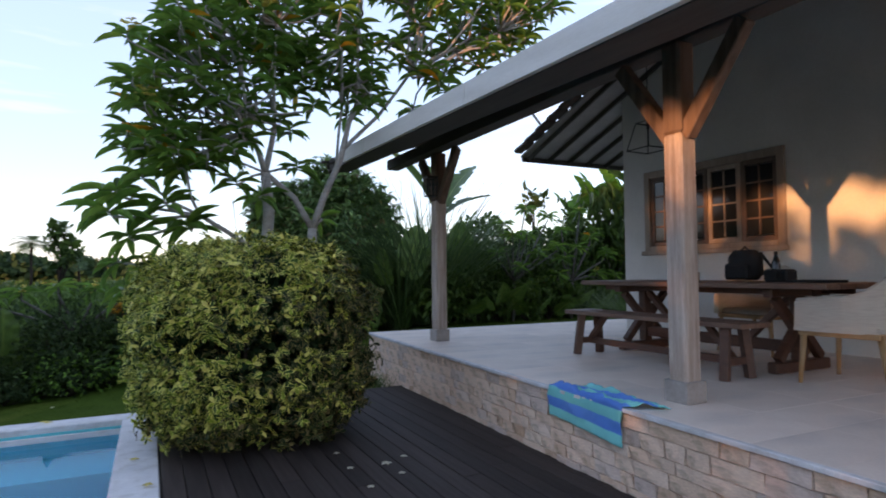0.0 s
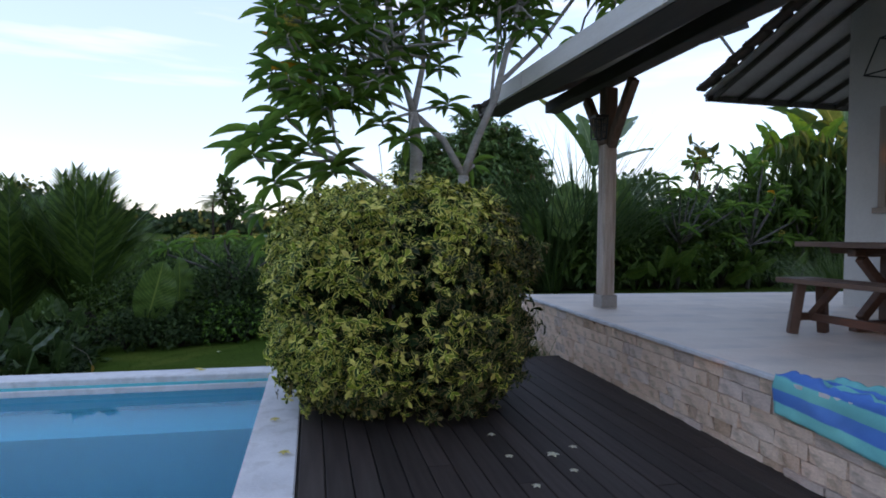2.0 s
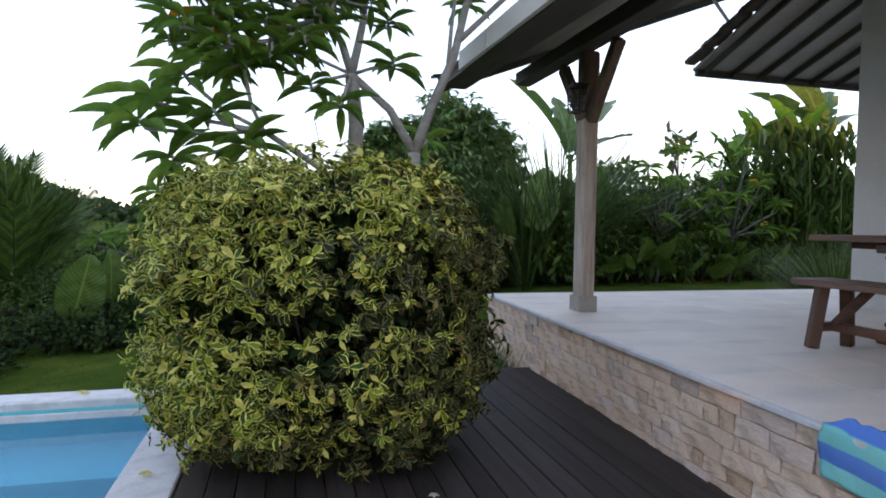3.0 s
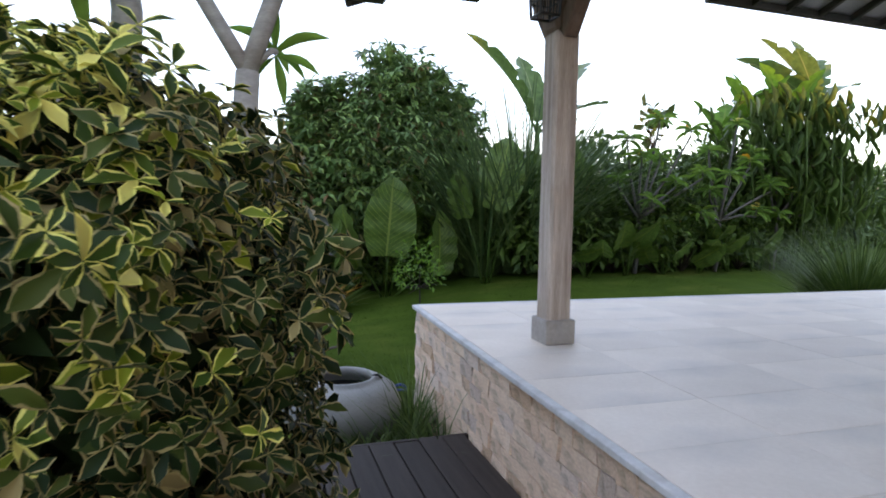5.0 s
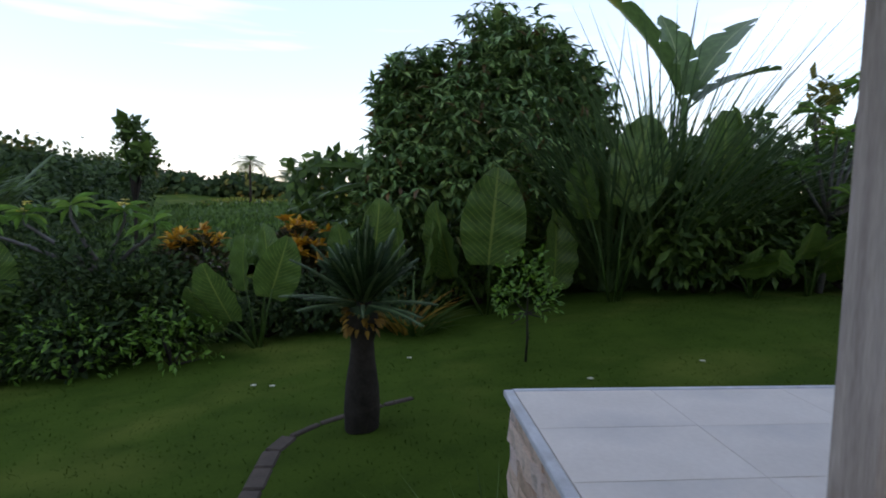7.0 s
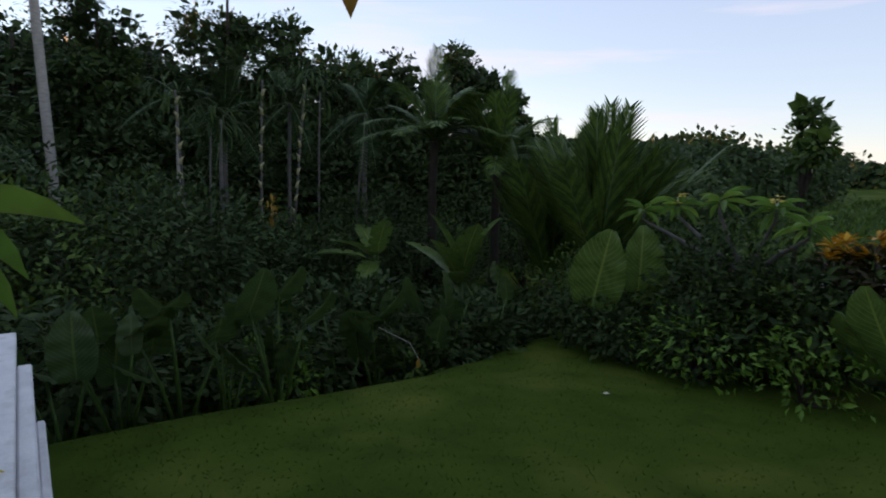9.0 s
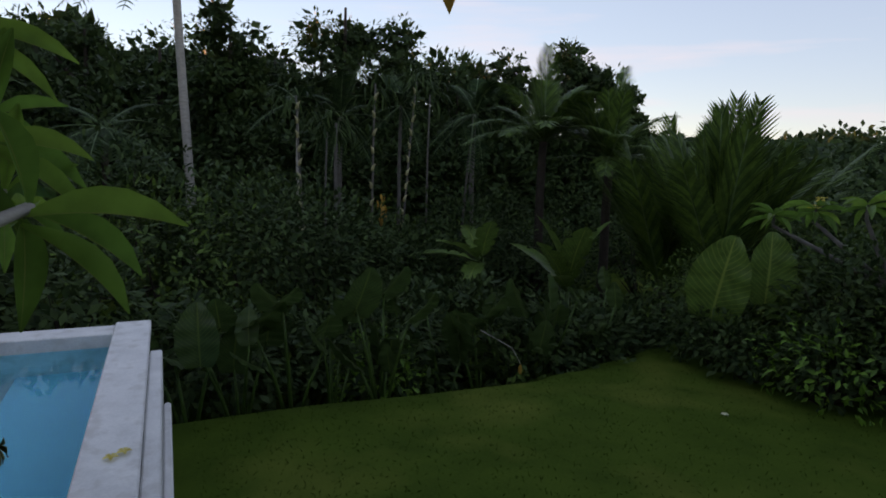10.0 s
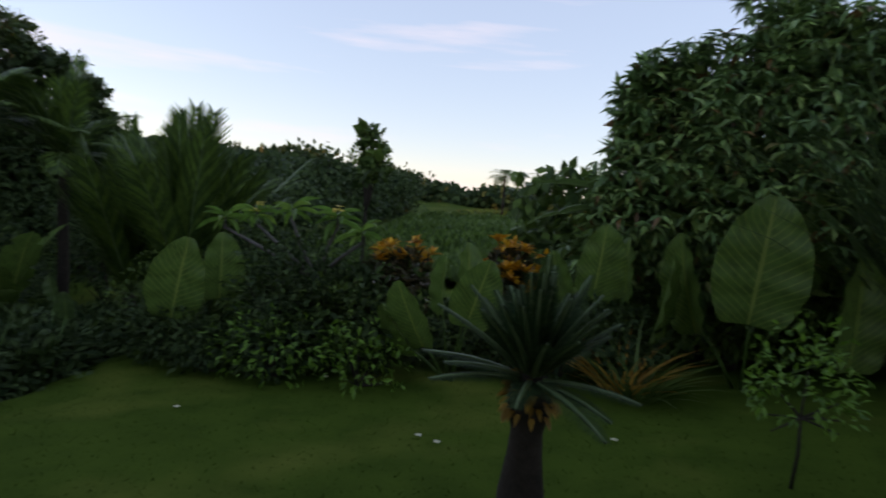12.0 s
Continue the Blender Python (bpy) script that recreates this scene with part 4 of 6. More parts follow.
ear_plant("elephant_ear", "giant taro with tall upright ribbed leaves before the hedge", 5.7, 13.7, [(0.05, -0.2, 1.6, 1.35, 0, 4), (-0.4, 0.1, 1.35, 0.9, -60, 8), (0.6, 0.1, 1.6, 1.15, 55, 6)], L_EAR, 2, "taros")
ear_plant("elephant_ear", "giant taro with tall upright ribbed leaves before the hedge", 7.3, 13.7, [(0, 0, 1.75, 1.15, 0, 4), (0.35, 0.1, 1.9, 1.1, 60, 5)], L_EAR, 3, "taros")
ear_plant("elephant_ear", "young taro with pale green upright leaves", 2.3, 13.9, [(-0.1, 0, 1.1, 0.9, 25, 6), (0.25, 0, 1.1, 0.75, -60, 4), (-0.5, 0.1, 0.95, 0.65, -20, 10), (0.6, -0.1, 0.75, 1.0, 75, 6)], L_EAR, 4, "taros")
ear_plant("elephant_ear", "low taro with broad glossy leaves beside the crotons", 0.7, 13.3, [(-0.35, -0.2, 0.5, 0.85, -20, 25), (0.2, -0.1, 0.8, 0.85, 15, 8), (-0.2, 0.1, 0.85, 0.75, -50, 15), (-0.5, 0, 0.3, 0.8, -40, 45), (0.1, 0.15, 1.0, 0.75, 60, 5)], L_EAR, 5, "taros")
ear_plant("elephant_ear", "big taro leaves in front of the palm clump", -2.9, 12.9, [(0.05, -0.1, 0.75, 1.1, 25, 6), (0.5, 0.2, 1.0, 0.85, 60, 8)], L_EAR, 6, "taros")
for i in range(12):
    x, y = -3.45 + RNG.uniform(-0.25, 0.2) - 0.05 * i, 6.9 + i * 0.46
    rows = [(RNG.uniform(-0.4, 0.4), RNG.uniform(-0.4, 0.3), RNG.uniform(0.5, 1.3), RNG.uniform(0.3, 0.6), 65 + RNG.uniform(-70, 70), RNG.uniform(0, 70)) for _ in range(int(RNG.integers(3, 7)))]
    ear_plant("elephant_ear", "dark taro with drooping heart leaves at the lawn's edge", x, y, rows, L_EARDARK, 10 + i, "border taros")
for i in range(6):
    rows = [(RNG.uniform(-0.5, 0.5), RNG.uniform(-0.4, 0.2), RNG.uniform(0.3, 0.75), RNG.uniform(0.5, 0.75), RNG.uniform(-60, 60), RNG.uniform(35, 75)) for _ in range(4)]
    ear_plant("elephant_ear", "low dark taro with wide spreading leaves under the shrubs", 7.6 + i * 0.95, 13.3 + 0.1 * i, rows, L_EAR, 30 + i, "taros")


def banana(name, label, x, y, h, leaf_rows, r=0.1, group="", material=None, slim=0.23):
    """Banana: a stem of sheaths and long arching leaves. leaf_rows: (azimuth, rise in degrees, length)."""
    z = ground_z(x, y)
    t = thing(name, label, "plant", x, y, z, group=group)
    part("stem", tube(bmesh.new(), [(0, 0, 0), (0.03, 0, h * 0.5), (0, 0.02, h)], [r, r * 0.85, r * 0.55], 8), L_BANANA, t, smooth=True)
    for az, rise, ln in leaf_rows:
        d = Vector((math.cos(radians(az)) * math.cos(radians(rise)), math.sin(radians(az)) * math.cos(radians(rise)), math.sin(radians(rise))))
        up = Vector((-d.x, -d.y, 0)) * math.sin(radians(rise)) + Vector((0, 0, max(0.05, math.cos(radians(rise)))))
        side = d.cross(up).normalized()
        bm = bmesh.new()
        root = Vector((0, 0, h * 0.93))
        tube(bm, [root, root + d * ln * 0.1, root + d * ln * 0.2], [0.03, 0.022, 0.018], 6)
        part("stalk", bm, L_BANANA, t, smooth=True)
        P, A, U, Ls, Ws = [root + d * ln * 0.15], [d], [up], [ln * 0.9], [ln * 0.27]
        leaves("leaf", BANLEAF, P, A, U, np.array(Ls), np.array(Ls) * slim / 0.9, material or L_BANANA, t)
    return t


banana("banana_plant", "tall banana plant with torn upright leaves", 7.3, 14.9, 3.1, [(165, 66, 2.4), (25, 58, 2.4), (10, 36, 2.0), (100, 80, 1.8)], group="bananas", slim=0.36)
banana("banana_plant", "banana plant with arching leaves behind the mango tree", 2.9, 15.2, 2.2, [(182, 22, 1.7), (190, 5, 1.6), (175, -20, 1.7), (150, 55, 1.4), (80, 60, 1.4), (100, 75, 2.1)], group="bananas", slim=0.28)
banana("banana_plant", "banana plant with broad upright leaves at the wood's edge", -6.9, 13.7, 0.9, [(-110, 78, 1.5), (-20, 70, 1.5), (-75, 60, 1.3), (60, 75, 1.5), (-150, 45, 1.4), (-50, 35, 1.2)], r=0.07, group="bananas", material=L_EAR, slim=0.36)
banana("banana_plant", "banana plant with drooping leaves at the wood's edge", -8.0, 12.4, 1.4, [(-120, 15, 1.4), (-70, 35, 1.3), (-20, 55, 1.3), (170, 40, 1.3), (-40, 5, 1.2)], r=0.07, group="bananas", material=L_EAR, slim=0.32)
banana("banana_plant", "banana plant with big torn leaves behind the hedge", 15.6, 15.4, 4.35, [(172, 38, 2.5), (180, 12, 2.6), (95, 80, 2.0), (150, 65, 2.2), (40, 60, 2.0), (10, 35, 2.0), (200, 55, 1.8)], group="bananas", material=L_BANANA, slim=0.3)
banana("heliconia", "bright green heliconia with broad upright leaves", 13.1, 14.9, 3.4, [(170, 72, 1.5), (120, 82, 1.6), (30, 70, 1.4), (200, 55, 1.2), (-60, 75, 1.4)], r=0.05, group="heliconias", material=L_BRIGHT, slim=0.42)
banana("heliconia", "bright green heliconia with broad upright leaves", 14.0, 14.8, 3.5, [(165, 78, 1.7), (100, 84, 1.6), (20, 66, 1.5), (-80, 72, 1.5), (210, 60, 1.3)], r=0.05, group="heliconias", material=L_BRIGHT, slim=0.42)
banana("heliconia", "bright green heliconia with broad upright leaves", 12.4, 15.2, 2.9, [(150, 75, 1.4), (40, 75, 1.4), (-90, 70, 1.2)], r=0.05, group="heliconias", material=L_BRIGHT, slim=0.42)

# bright ginger and heliconia stand behind the hedge
t = thing("ginger_clump", "stand of bright green ginger with long upright leaves", "plant", 13.7, 14.2, ground_z(13.7, 14.2))
k = 1300
at = np.stack([RNG.normal(0, 0.95, k), RNG.normal(0, 0.5, k), RNG.uniform(0.9, 3.7, k)], 1)
leaves("foliage", grid_leaf(pointed, 3, 2, 0.25, 0.05), at, np.stack([RNG.normal(0, 0.5, k), RNG.normal(0, 0.4, k), np.ones(k)], 1), np.stack([RNG.normal(0, 0.9, k), -np.ones(k), np.full(k, 0.4)], 1), RNG.uniform(0.25, 0.6, k), RNG.uniform(0.03, 0.07, k), L_GRASS, t)
for q in at[:40]:
    part("stem", tube(bmesh.new(), [(q[0] * 0.8, q[1] * 0.8, 0), (q[0] * 0.9, q[1], q[2] * 0.6), tuple(q)], [0.018, 0.015, 0.01], 5), L_HEDGE, t, smooth=True)


def grass_clump(name, label, x, y, r, h, k, material, z=None, lean=0.5, width=0.012, group=""):
    z = ground_z(x, y) if z is None else z
    t = thing(name, label, "grass", x, y, z, group=group)
    a, rr = RNG.uniform(0, math.tau, k), r * np.sqrt(RNG.uniform(0, 1, k))
    at = np.stack([rr * np.cos(a) * 0.5, rr * np.sin(a) * 0.5, np.zeros(k)], 1)
    along = np.stack([np.cos(a) * lean * rr / r, np.sin(a) * lean * rr / r, np.ones(k)], 1) + RNG.normal(0, 0.12, (k, 3))
    up = np.stack([-np.cos(a), -np.sin(a), np.full(k, 0.4)], 1)
    tagged(leaves("tussock", BLADE, at, along, up, h * RNG.uniform(0.6, 1.15, k), width, material, t), kind="stuff")
    return t


grass_clump("fountain_grass", "fountain grass tussock beside the terrace", 9.3, 9.3, 0.62, 1.5, 1500, L_GRASS, lean=0.6, width=0.014)
grass_clump("reed_clump", "tall dark reed grass beside the banana plant", 6.9, 14.7, 1.0, 3.9, 560, L_PALM, lean=0.55, width=0.05)
grass_clump("reed_clump", "tall dark reed grass beside the banana plant", 6.1, 14.9, 0.8, 3.7, 380, L_PALM, lean=0.55, width=0.05)
for x, y, h, k in ((2.45, 7.0, 0.55, 80), (2.6, 7.3, 0.62, 95), (2.28, 6.95, 0.48, 60), (2.64, 7.62, 0.6, 60), (2.66, 6.85, 0.6, 70), (2.1, 6.9, 0.42, 40), (1.5, 8.3, 0.35, 14), (1.35, 8.0, 0.3, 10)):
    grass_clump("grass_tuft", "loose tuft of long green grass by the terrace wall", x, y, 0.16, h, k, L_GRASS, lean=0.7, width=0.012, group="grass tufts")


def palm(name, label, x, y, h, k, ln, material, trunk_r=0.1, group="", rise=(10, 75), z=None, leaflets=22, wide=0.035, leaf_len=0.35, bark=None, droop=0.5, lean=(0, 0), forward=0.65):
    """Feather palm: a trunk and arching fronds with leaflets in two rows."""
    z = ground_z(x, y) - 0.05 if z is None else z
    t = thing(name, label, "palm", x, y, z, group=group)
    top = Vector((lean[0], lean[1], h))
    part("trunk", tube(bmesh.new(), [(0, 0, 0), top * 0.35 + Vector((0.04, 0.02, 0)), top * 0.7, top], [trunk_r * 1.2, trunk_r, trunk_r * 0.9, trunk_r * 0.85], 9), bark or M_DARKBARK, t, smooth=True)
    for i in range(k):
        az = i * 2.39996 + RNG.uniform(-0.2, 0.2)
        el = radians(RNG.uniform(*rise))
        L = ln * RNG.uniform(0.8, 1.15)
        d = Vector((math.cos(az) * math.cos(el), math.sin(az) * math.cos(el), math.sin(el)))
        pts = [top + d * L * s / 7 - Vector((0, 0, droop * L * (s / 7) ** 2)) * math.cos(el) ** 0.5 for s in range(8)]
        side = d.cross(Vector((0, 0, 1))).normalized()
        P, A, U, Ls = [], [], [], []
        for s in range(2, leaflets):
            u = s / leaflets
            f = u * 7
            j = min(int(f), 6)
            q = pts[j].lerp(pts[j + 1], f - j)
            tan = (pts[j + 1] - pts[j]).normalized()
            nrm = side.cross(tan)
            for sg in (-1, 1):
                P.append(q)
                A.append(side * sg + tan * forward + nrm * 0.25)
                U.append(nrm)
                Ls.append(leaf_len * (0.35 + math.sin(math.pi * min(1, u * 0.9 + 0.12)) * 0.75) * RNG.uniform(0.85, 1.1))
        frond = leaves("frond", FROND, P, A, U, np.array(Ls), wide, material, t)
        part("rachis", tube(bmesh.new(), pts, [0.018 * (1 - 0.8 * s / 7) + 0.003 for s in range(8)], 5), L_PALM, frond, smooth=True)
    return t


# cycad on the lawn
cy = palm("cycad", "cycad with a dark bottle-shaped trunk and stiff dark fronds", 2.11, 9.87, 0.98, 54, 0.66, L_CYCAD, 0.08, rise=(8, 84), leaflets=46, wide=0.01, leaf_len=0.1, droop=0.2)
prof = [(0.10, -0.03), (0.128, 0.05), (0.135, 0.2), (0.125, 0.38), (0.095, 0.58), (0.085, 0.72), (0.12, 0.86), (0.11, 0.98), (0.03, 1.06)]
part("trunk_bulb", lathe(prof, 20), M_DARKBARK, cy, smooth=True)
w = sphere_ways(110, -0.4)
leaves("leaf_scar_crown", SMALL, w * np.array((0.1, 0.1, 0.13)) + np.array((0, 0, 0.88)), w + np.array((0, 0, -0.5)), w + np.array((0, 0, 0.5)), 0.09, 0.035, L_DRY, cy)

# palms at the far corner of the lawn and in the wood
RNG = np.random.default_rng(44)
for x, y, h, k, ln in ((-5.3, 15.9, 1.1, 20, 3.2), (-4.6, 14.9, 0.9, 18, 2.7), (-6.4, 15.6, 1.0, 18, 3.0)):
    palm("clump_palm", "low bushy palm clump at the corner of the garden", x, y, h, k, ln, L_HEDGE, 0.14, "corner palms", (45, 88), droop=0.12, leaflets=34, leaf_len=0.75, wide=0.06, forward=1.9)
palm("wood_palm", "feathery palm rising at the edge of the wood", -9.3, 14.6, 4.0, 26, 2.3, L_HEDGE, 0.11, "wood palms", (15, 88), forward=1.2, leaflets=30, leaf_len=0.45, wide=0.045)
palm("wood_palm", "feathery palm rising at the edge of the wood", -8.4, 15.8, 3.6, 24, 2.3, L_HEDGE, 0.11, "wood palms", (15, 88), forward=1.2, leaflets=30, leaf_len=0.45, wide=0.045)
palm("wood_palm", "slender palm with a thin grey trunk before the wood", -12.4, 10.7, 4.3, 15, 1.6, L_CYCAD, 0.07, "wood palms", (-40, 75), leaflets=24, leaf_len=0.35, wide=0.04, bark=M_TWIG)
palm("wood_palm", "slender palm with a thin grey trunk before the wood", -11.2, 13.8, 4.6, 15, 1.5, L_CYCAD, 0.07, "wood palms", (-40, 75), leaflets=24, leaf_len=0.35, wide=0.04, bark=M_TWIG)
palm("wood_palm", "slender palm with a thin grey trunk before the wood", -12.6, 5.6, 3.0, 15, 2.0, L_CYCAD, 0.09, "wood palms", (-25, 60), leaflets=24, leaf_len=0.4, wide=0.04)
palm("wood_palm", "slender palm with a thin grey trunk before the wood", -11.9, 12.1, 4.7, 12, 1.4, L_CYCAD, 0.05, "wood palms", (-40, 75), leaflets=24, leaf_len=0.35, wide=0.04, bark=M_TWIG)
palm("wood_palm", "slender palm with a thin grey trunk before the wood", -12.6, 9.7, 4.6, 10, 1.2, L_CYCAD, 0.04, "wood palms", (-25, 60), leaflets=24, leaf_len=0.3, wide=0.04, bark=M_BARK)
palm("coconut_palm", "tall coconut palm with a slim pale curved trunk", -13.9, 7.4, 8.2, 16, 2.4, L_PALM, 0.11, "", (-30, 60), leaflets=30, leaf_len=0.5, wide=0.05, bark=M_BARK, lean=(-0.15, -0.35))

M_CULM = surface("pale_bamboo_culm", (0.2, 0.19, 0.09), (0.42, 0.38, 0.2), 5, 50, 0.5, 0.2, stretch=(3, 3, 0.8))


def culm(y0, y1, z1, r, label, material, rings):
    """A thin trunk before the wood; bamboo has pale sheath rings at its joints."""
    x = -11.0
    t = thing("bamboo" if rings else "slender_tree", label, "bamboo" if rings else "tree", x, y0, ground_z(x, y0) - 0.05, group="thin trunks")
    h = z1 - ground_z(x, y0) + 0.05
    a, b2 = Vector((0, 0, 0)), Vector((0.1, y1 - y0, h))
    part("trunk", tube(bmesh.new(), [a, a.lerp(b2, 0.4) + Vector((0, 0.04, 0)), a.lerp(b2, 0.75), b2], [r, r * 0.95, r * 0.85, r * 0.6], 7), M_TWIG if rings else material, t, smooth=True)
    for i in range(rings):
        q = a.lerp(b2, 0.25 + 0.72 * (i + 0.5) / rings)
        s = RNG.choice((-1, 1))
        part("sheath", tube(bmesh.new(), [q, q + Vector((0.02, 0.012 * s, 0.1)), q + Vector((0.03, 0.07 * s, 0.17))], [r * 1.35, r * 1.2, 0.006], 6), material, t, smooth=True)
    k = 60
    w = sphere_ways(k, -0.6)
    leaves("foliage", FROND, np.array(b2) + w * np.array((0.35, 0.5, 0.5)), w + np.array((0, 0, -0.7)) + RNG.normal(0, 0.3, (k, 3)), w + np.array((0, 0, 0.8)), 0.4, 0.05, L_FOREST, t)


for y0, y1, z1, rings in ((9.57, 9.32, 2.72, 11), (11.04, 11.09, 3.12, 9), (11.7, 12.09, 3.27, 12)):
    culm(y0, y1, z1, 0.028, "thin bamboo culm with pale sheaths at its joints", M_CULM, rings)
for y0, y1, z1, r in ((10.22, 10.2, 2.2, 0.045), (9.95, 10.0, 2.0, 0.025), (13.3, 13.63, 2.6, 0.035), (12.44, 12.44, 3.0, 0.028)):
    culm(y0, y1, z1, r, "slender grey trunk standing before the dark wood", M_TWIG, 0)
tagged(leaves("yellow_leaf_cluster", LEAF, np.array((-10.9, 11.32, 0.35)) + RNG.normal(0, 1, (16, 3)) * np.array((0.05, 0.05, 0.22)), RNG.normal(0, 0.3, (16, 3)) + np.array((0, 0, -1)), RNG.normal(0, 1, (16, 3)), 0.2, 0.07, L_DRY), "cluster of yellowed hanging leaves", "leaf")

# mango tree
RNG = np.random.default_rng(55)
t = thing("mango_tree", "dense mango tree with drooping glossy leaves behind the lawn", "tree", 3.9, 15.1, ground_z(3.9, 15.1))
bm = bmesh.new()
tube(bm, [(0, 0, 0), (0.05, 0, 0.7), (0, 0.05, 1.5)], [0.1, 0.085, 0.07], 8)
CEN = [(0.0, 0, 2.3, 0.9), (0.3, -0.2, 3.0, 0.9), (0.85, 0, 2.9, 0.75), (0.35, -0.1, 3.6, 0.75), (-0.4, -0.2, 3.1, 0.7), (-0.85, 0, 2.9, 0.65), (0.5, 0, 4.0, 0.75), (0.3, 0.1, 4.35, 0.55), (1.15, 0, 3.5, 0.6), (-0.7, -0.1, 2.1, 0.85), (0.95, -0.1, 2.3, 0.75), (-1.3, -0.1, 1.9, 0.6), (1.9, 0.1, 2.6, 0.65), (-1.25, 0.1, 3.6, 0.42), (1.7, 0, 3.1, 0.5), (1.0, 0.1, 4.15, 0.42), (0.2, -0.4, 1.6, 0.8), (2.0, 0, 1.9, 0.6), (-1.6, 0, 1.4, 0.5), (1.3, 0.1, 1.4, 0.6), (-1.4, -0.1, 2.5, 0.5), (-1.35, 0, 3.2, 0.4), (1.6, 0, 3.6, 0.5), (-0.6, 0, 3.7, 0.6), (-1.5, -0.2, 1.7, 0.45)]
stems(bm, (0, 0.05, 1.5), [c[:3] for c in CEN], 0.05, 0.015)
part("trunk", bm, M_DARKBARK, t, smooth=True)
P, A, U = [], [], []
for cx, cy2, cz, r in CEN:
    m0 = int(165 * r / 0.7)
    w = sphere_ways(m0, -0.9)
    q = w * r * (RNG.uniform(0.35, 1, (m0, 1)) ** 0.5) * lumps(w, cx * 3 + cz, 2.4, 0.75)[:, None] + np.array((cx, cy2, cz))
    for i in range(m0):
        a0 = RNG.uniform(0, math.tau)
        for j in range(6):
            a = a0 + j * math.tau / 6
            v = np.array((math.cos(a), math.sin(a), -0.45)) + w[i] * 0.5 + RNG.normal(0, 0.4, 3)
            P.append(q[i])
            A.append(v)
            U.append(np.array((0, 0, 1)) + w[i] * 0.5)
ln = 0.21 * RNG.uniform(0.6, 1.25, len(P))
leaves("crown", SMALL, P, A, U, ln, ln * 0.3, L_MANGO, t)
k = 120 * len(CEN)
w = sphere_ways(k, -0.9)
cen = np.repeat(np.array([c[:3] for c in CEN]), 120, 0)
rad = np.repeat(np.array([c[3] for c in CEN]), 120)[:, None]
leaves("inner_foliage", TINY, cen + w * rad * RNG.uniform(0, 0.75, (k, 1)), w + RNG.normal(0, 0.6, (k, 3)), RNG.normal(0, 1, (k, 3)), 0.32, 0.13, L_MANGO, t)


# frangipanis over the hedge
def small_frangipani(x, y, tips, label):
    base = Vector((x, y, ground_z(x, y)))
    forks = [([(0, 0, 0), (0.1, 0, 0.7), (0.05, 0, 1.1)], 0.05, 0.04)]
    for dx, dy, h in tips:
        forks.append(([(0.05, 0, 1.1), (dx * 0.6, dy * 0.6, 1.1 + (h - 1.1) * 0.5), (dx, dy, h - 0.15), (dx, dy, h)], 0.03, 0.015))
    return frangipani("frangipani_tree", label, base, forks, 0.34, 13, "hedge frangipanis", bare=1, bark=M_TWIG, blossom=[Vector(tips[0]), Vector(tips[2])])


small_frangipani(8.9, 13.6, [(0.3, -0.2, 3.1), (0.05, -0.4, 1.5), (-0.15, -0.3, 2.35), (1.15, -0.1, 2.95), (-0.6, -0.2, 1.9), (0.5, 0, 2.4), (0.75, -0.2, 1.9), (-0.35, -0.1, 2.7), (1.4, -0.2, 2.1)], "frangipani with leaf rosettes standing over the hedge")
small_frangipani(11.0, 13.7, [(0.2, -0.2, 3.15), (-0.5, -0.3, 1.75), (0.75, -0.3, 1.35), (0.5, -0.3, 2.4), (-0.3, 0, 2.6), (0.0, -0.3, 2.1), (1.2, -0.2, 1.9), (0.9, 0, 2.6), (-0.7, -0.3, 1.3)], "frangipani with leaf rosettes in front of the hedge")
small_frangipani(12.9, 14.0, [(0.25, -0.2, 1.75), (-0.5, -0.3, 2.0), (0.9, 0, 2.2), (0.0, 0, 2.6), (-0.3, -0.4, 1.3), (0.7, -0.3, 1.4), (1.3, -0.1, 1.8)], "frangipani with leaf rosettes in front of the hedge")
small_frangipani(-1.3, 13.5, [(-0.9, 0, 1.9), (-0.3, -0.1, 2.0), (0.3, 0, 1.95), (-1.4, 0, 1.8), (0.7, -0.1, 1.8)], "low frangipani with rosettes over the hedge")

# crotons with orange tops
for x, y, h in ((-0.62, 14.3, 1.45), (-0.3, 14.4, 1.5), (0.95, 14.5, 1.25), (1.2, 14.6, 1.2), (1.0, 14.8, 1.55)):
    z = ground_z(x, y)
    t = thing("croton", "croton bush with bright orange-yellow top leaves", "shrub", x, y, z, group="crotons")
    w = sphere_ways(300, -0.5)
    leaves("low_foliage", LEAF, w * np.array((0.35, 0.3, 0.5)) + np.array((0, 0, h - 0.6)), w + RNG.normal(0, 0.4, (300, 3)), w + np.array((0, 0, 0.7)), 0.16, 0.055, L_CROTONLOW, t)
    at = np.repeat(np.stack([RNG.normal(0, 0.16, 9), RNG.normal(0, 0.14, 9), RNG.uniform(h - 0.2, h + 0.12, 9)], 1), 9, 0)
    w = sphere_ways(81, 0.0)
    leaves("top_foliage", LEAF, at, w, w * 0.3 + np.array((0, 0, 1)), 0.17, 0.06, L_CROTON, t)
    part("stem", tube(bmesh.new(), [(0, 0, 0), (0.02, 0, h * 0.5), (0, 0, h)], [0.02, 0.015, 0.008], 6), M_DARKBARK, t)
x, y = 14.2, 14.6
t = thing("croton", "orange-tinged shrub in the tall hedge", "shrub", x, y, ground_z(x, y), group="crotons")
w = sphere_ways(700, -0.5)
leaves("crown", LEAF, w * np.array((1.5, 0.7, 0.45)) + np.array((0, 0, 2.3)), w + RNG.normal(0, 0.4, (700, 3)), w + np.array((0, 0, 0.7)), 0.16, 0.06, L_CROTONLOW, t)
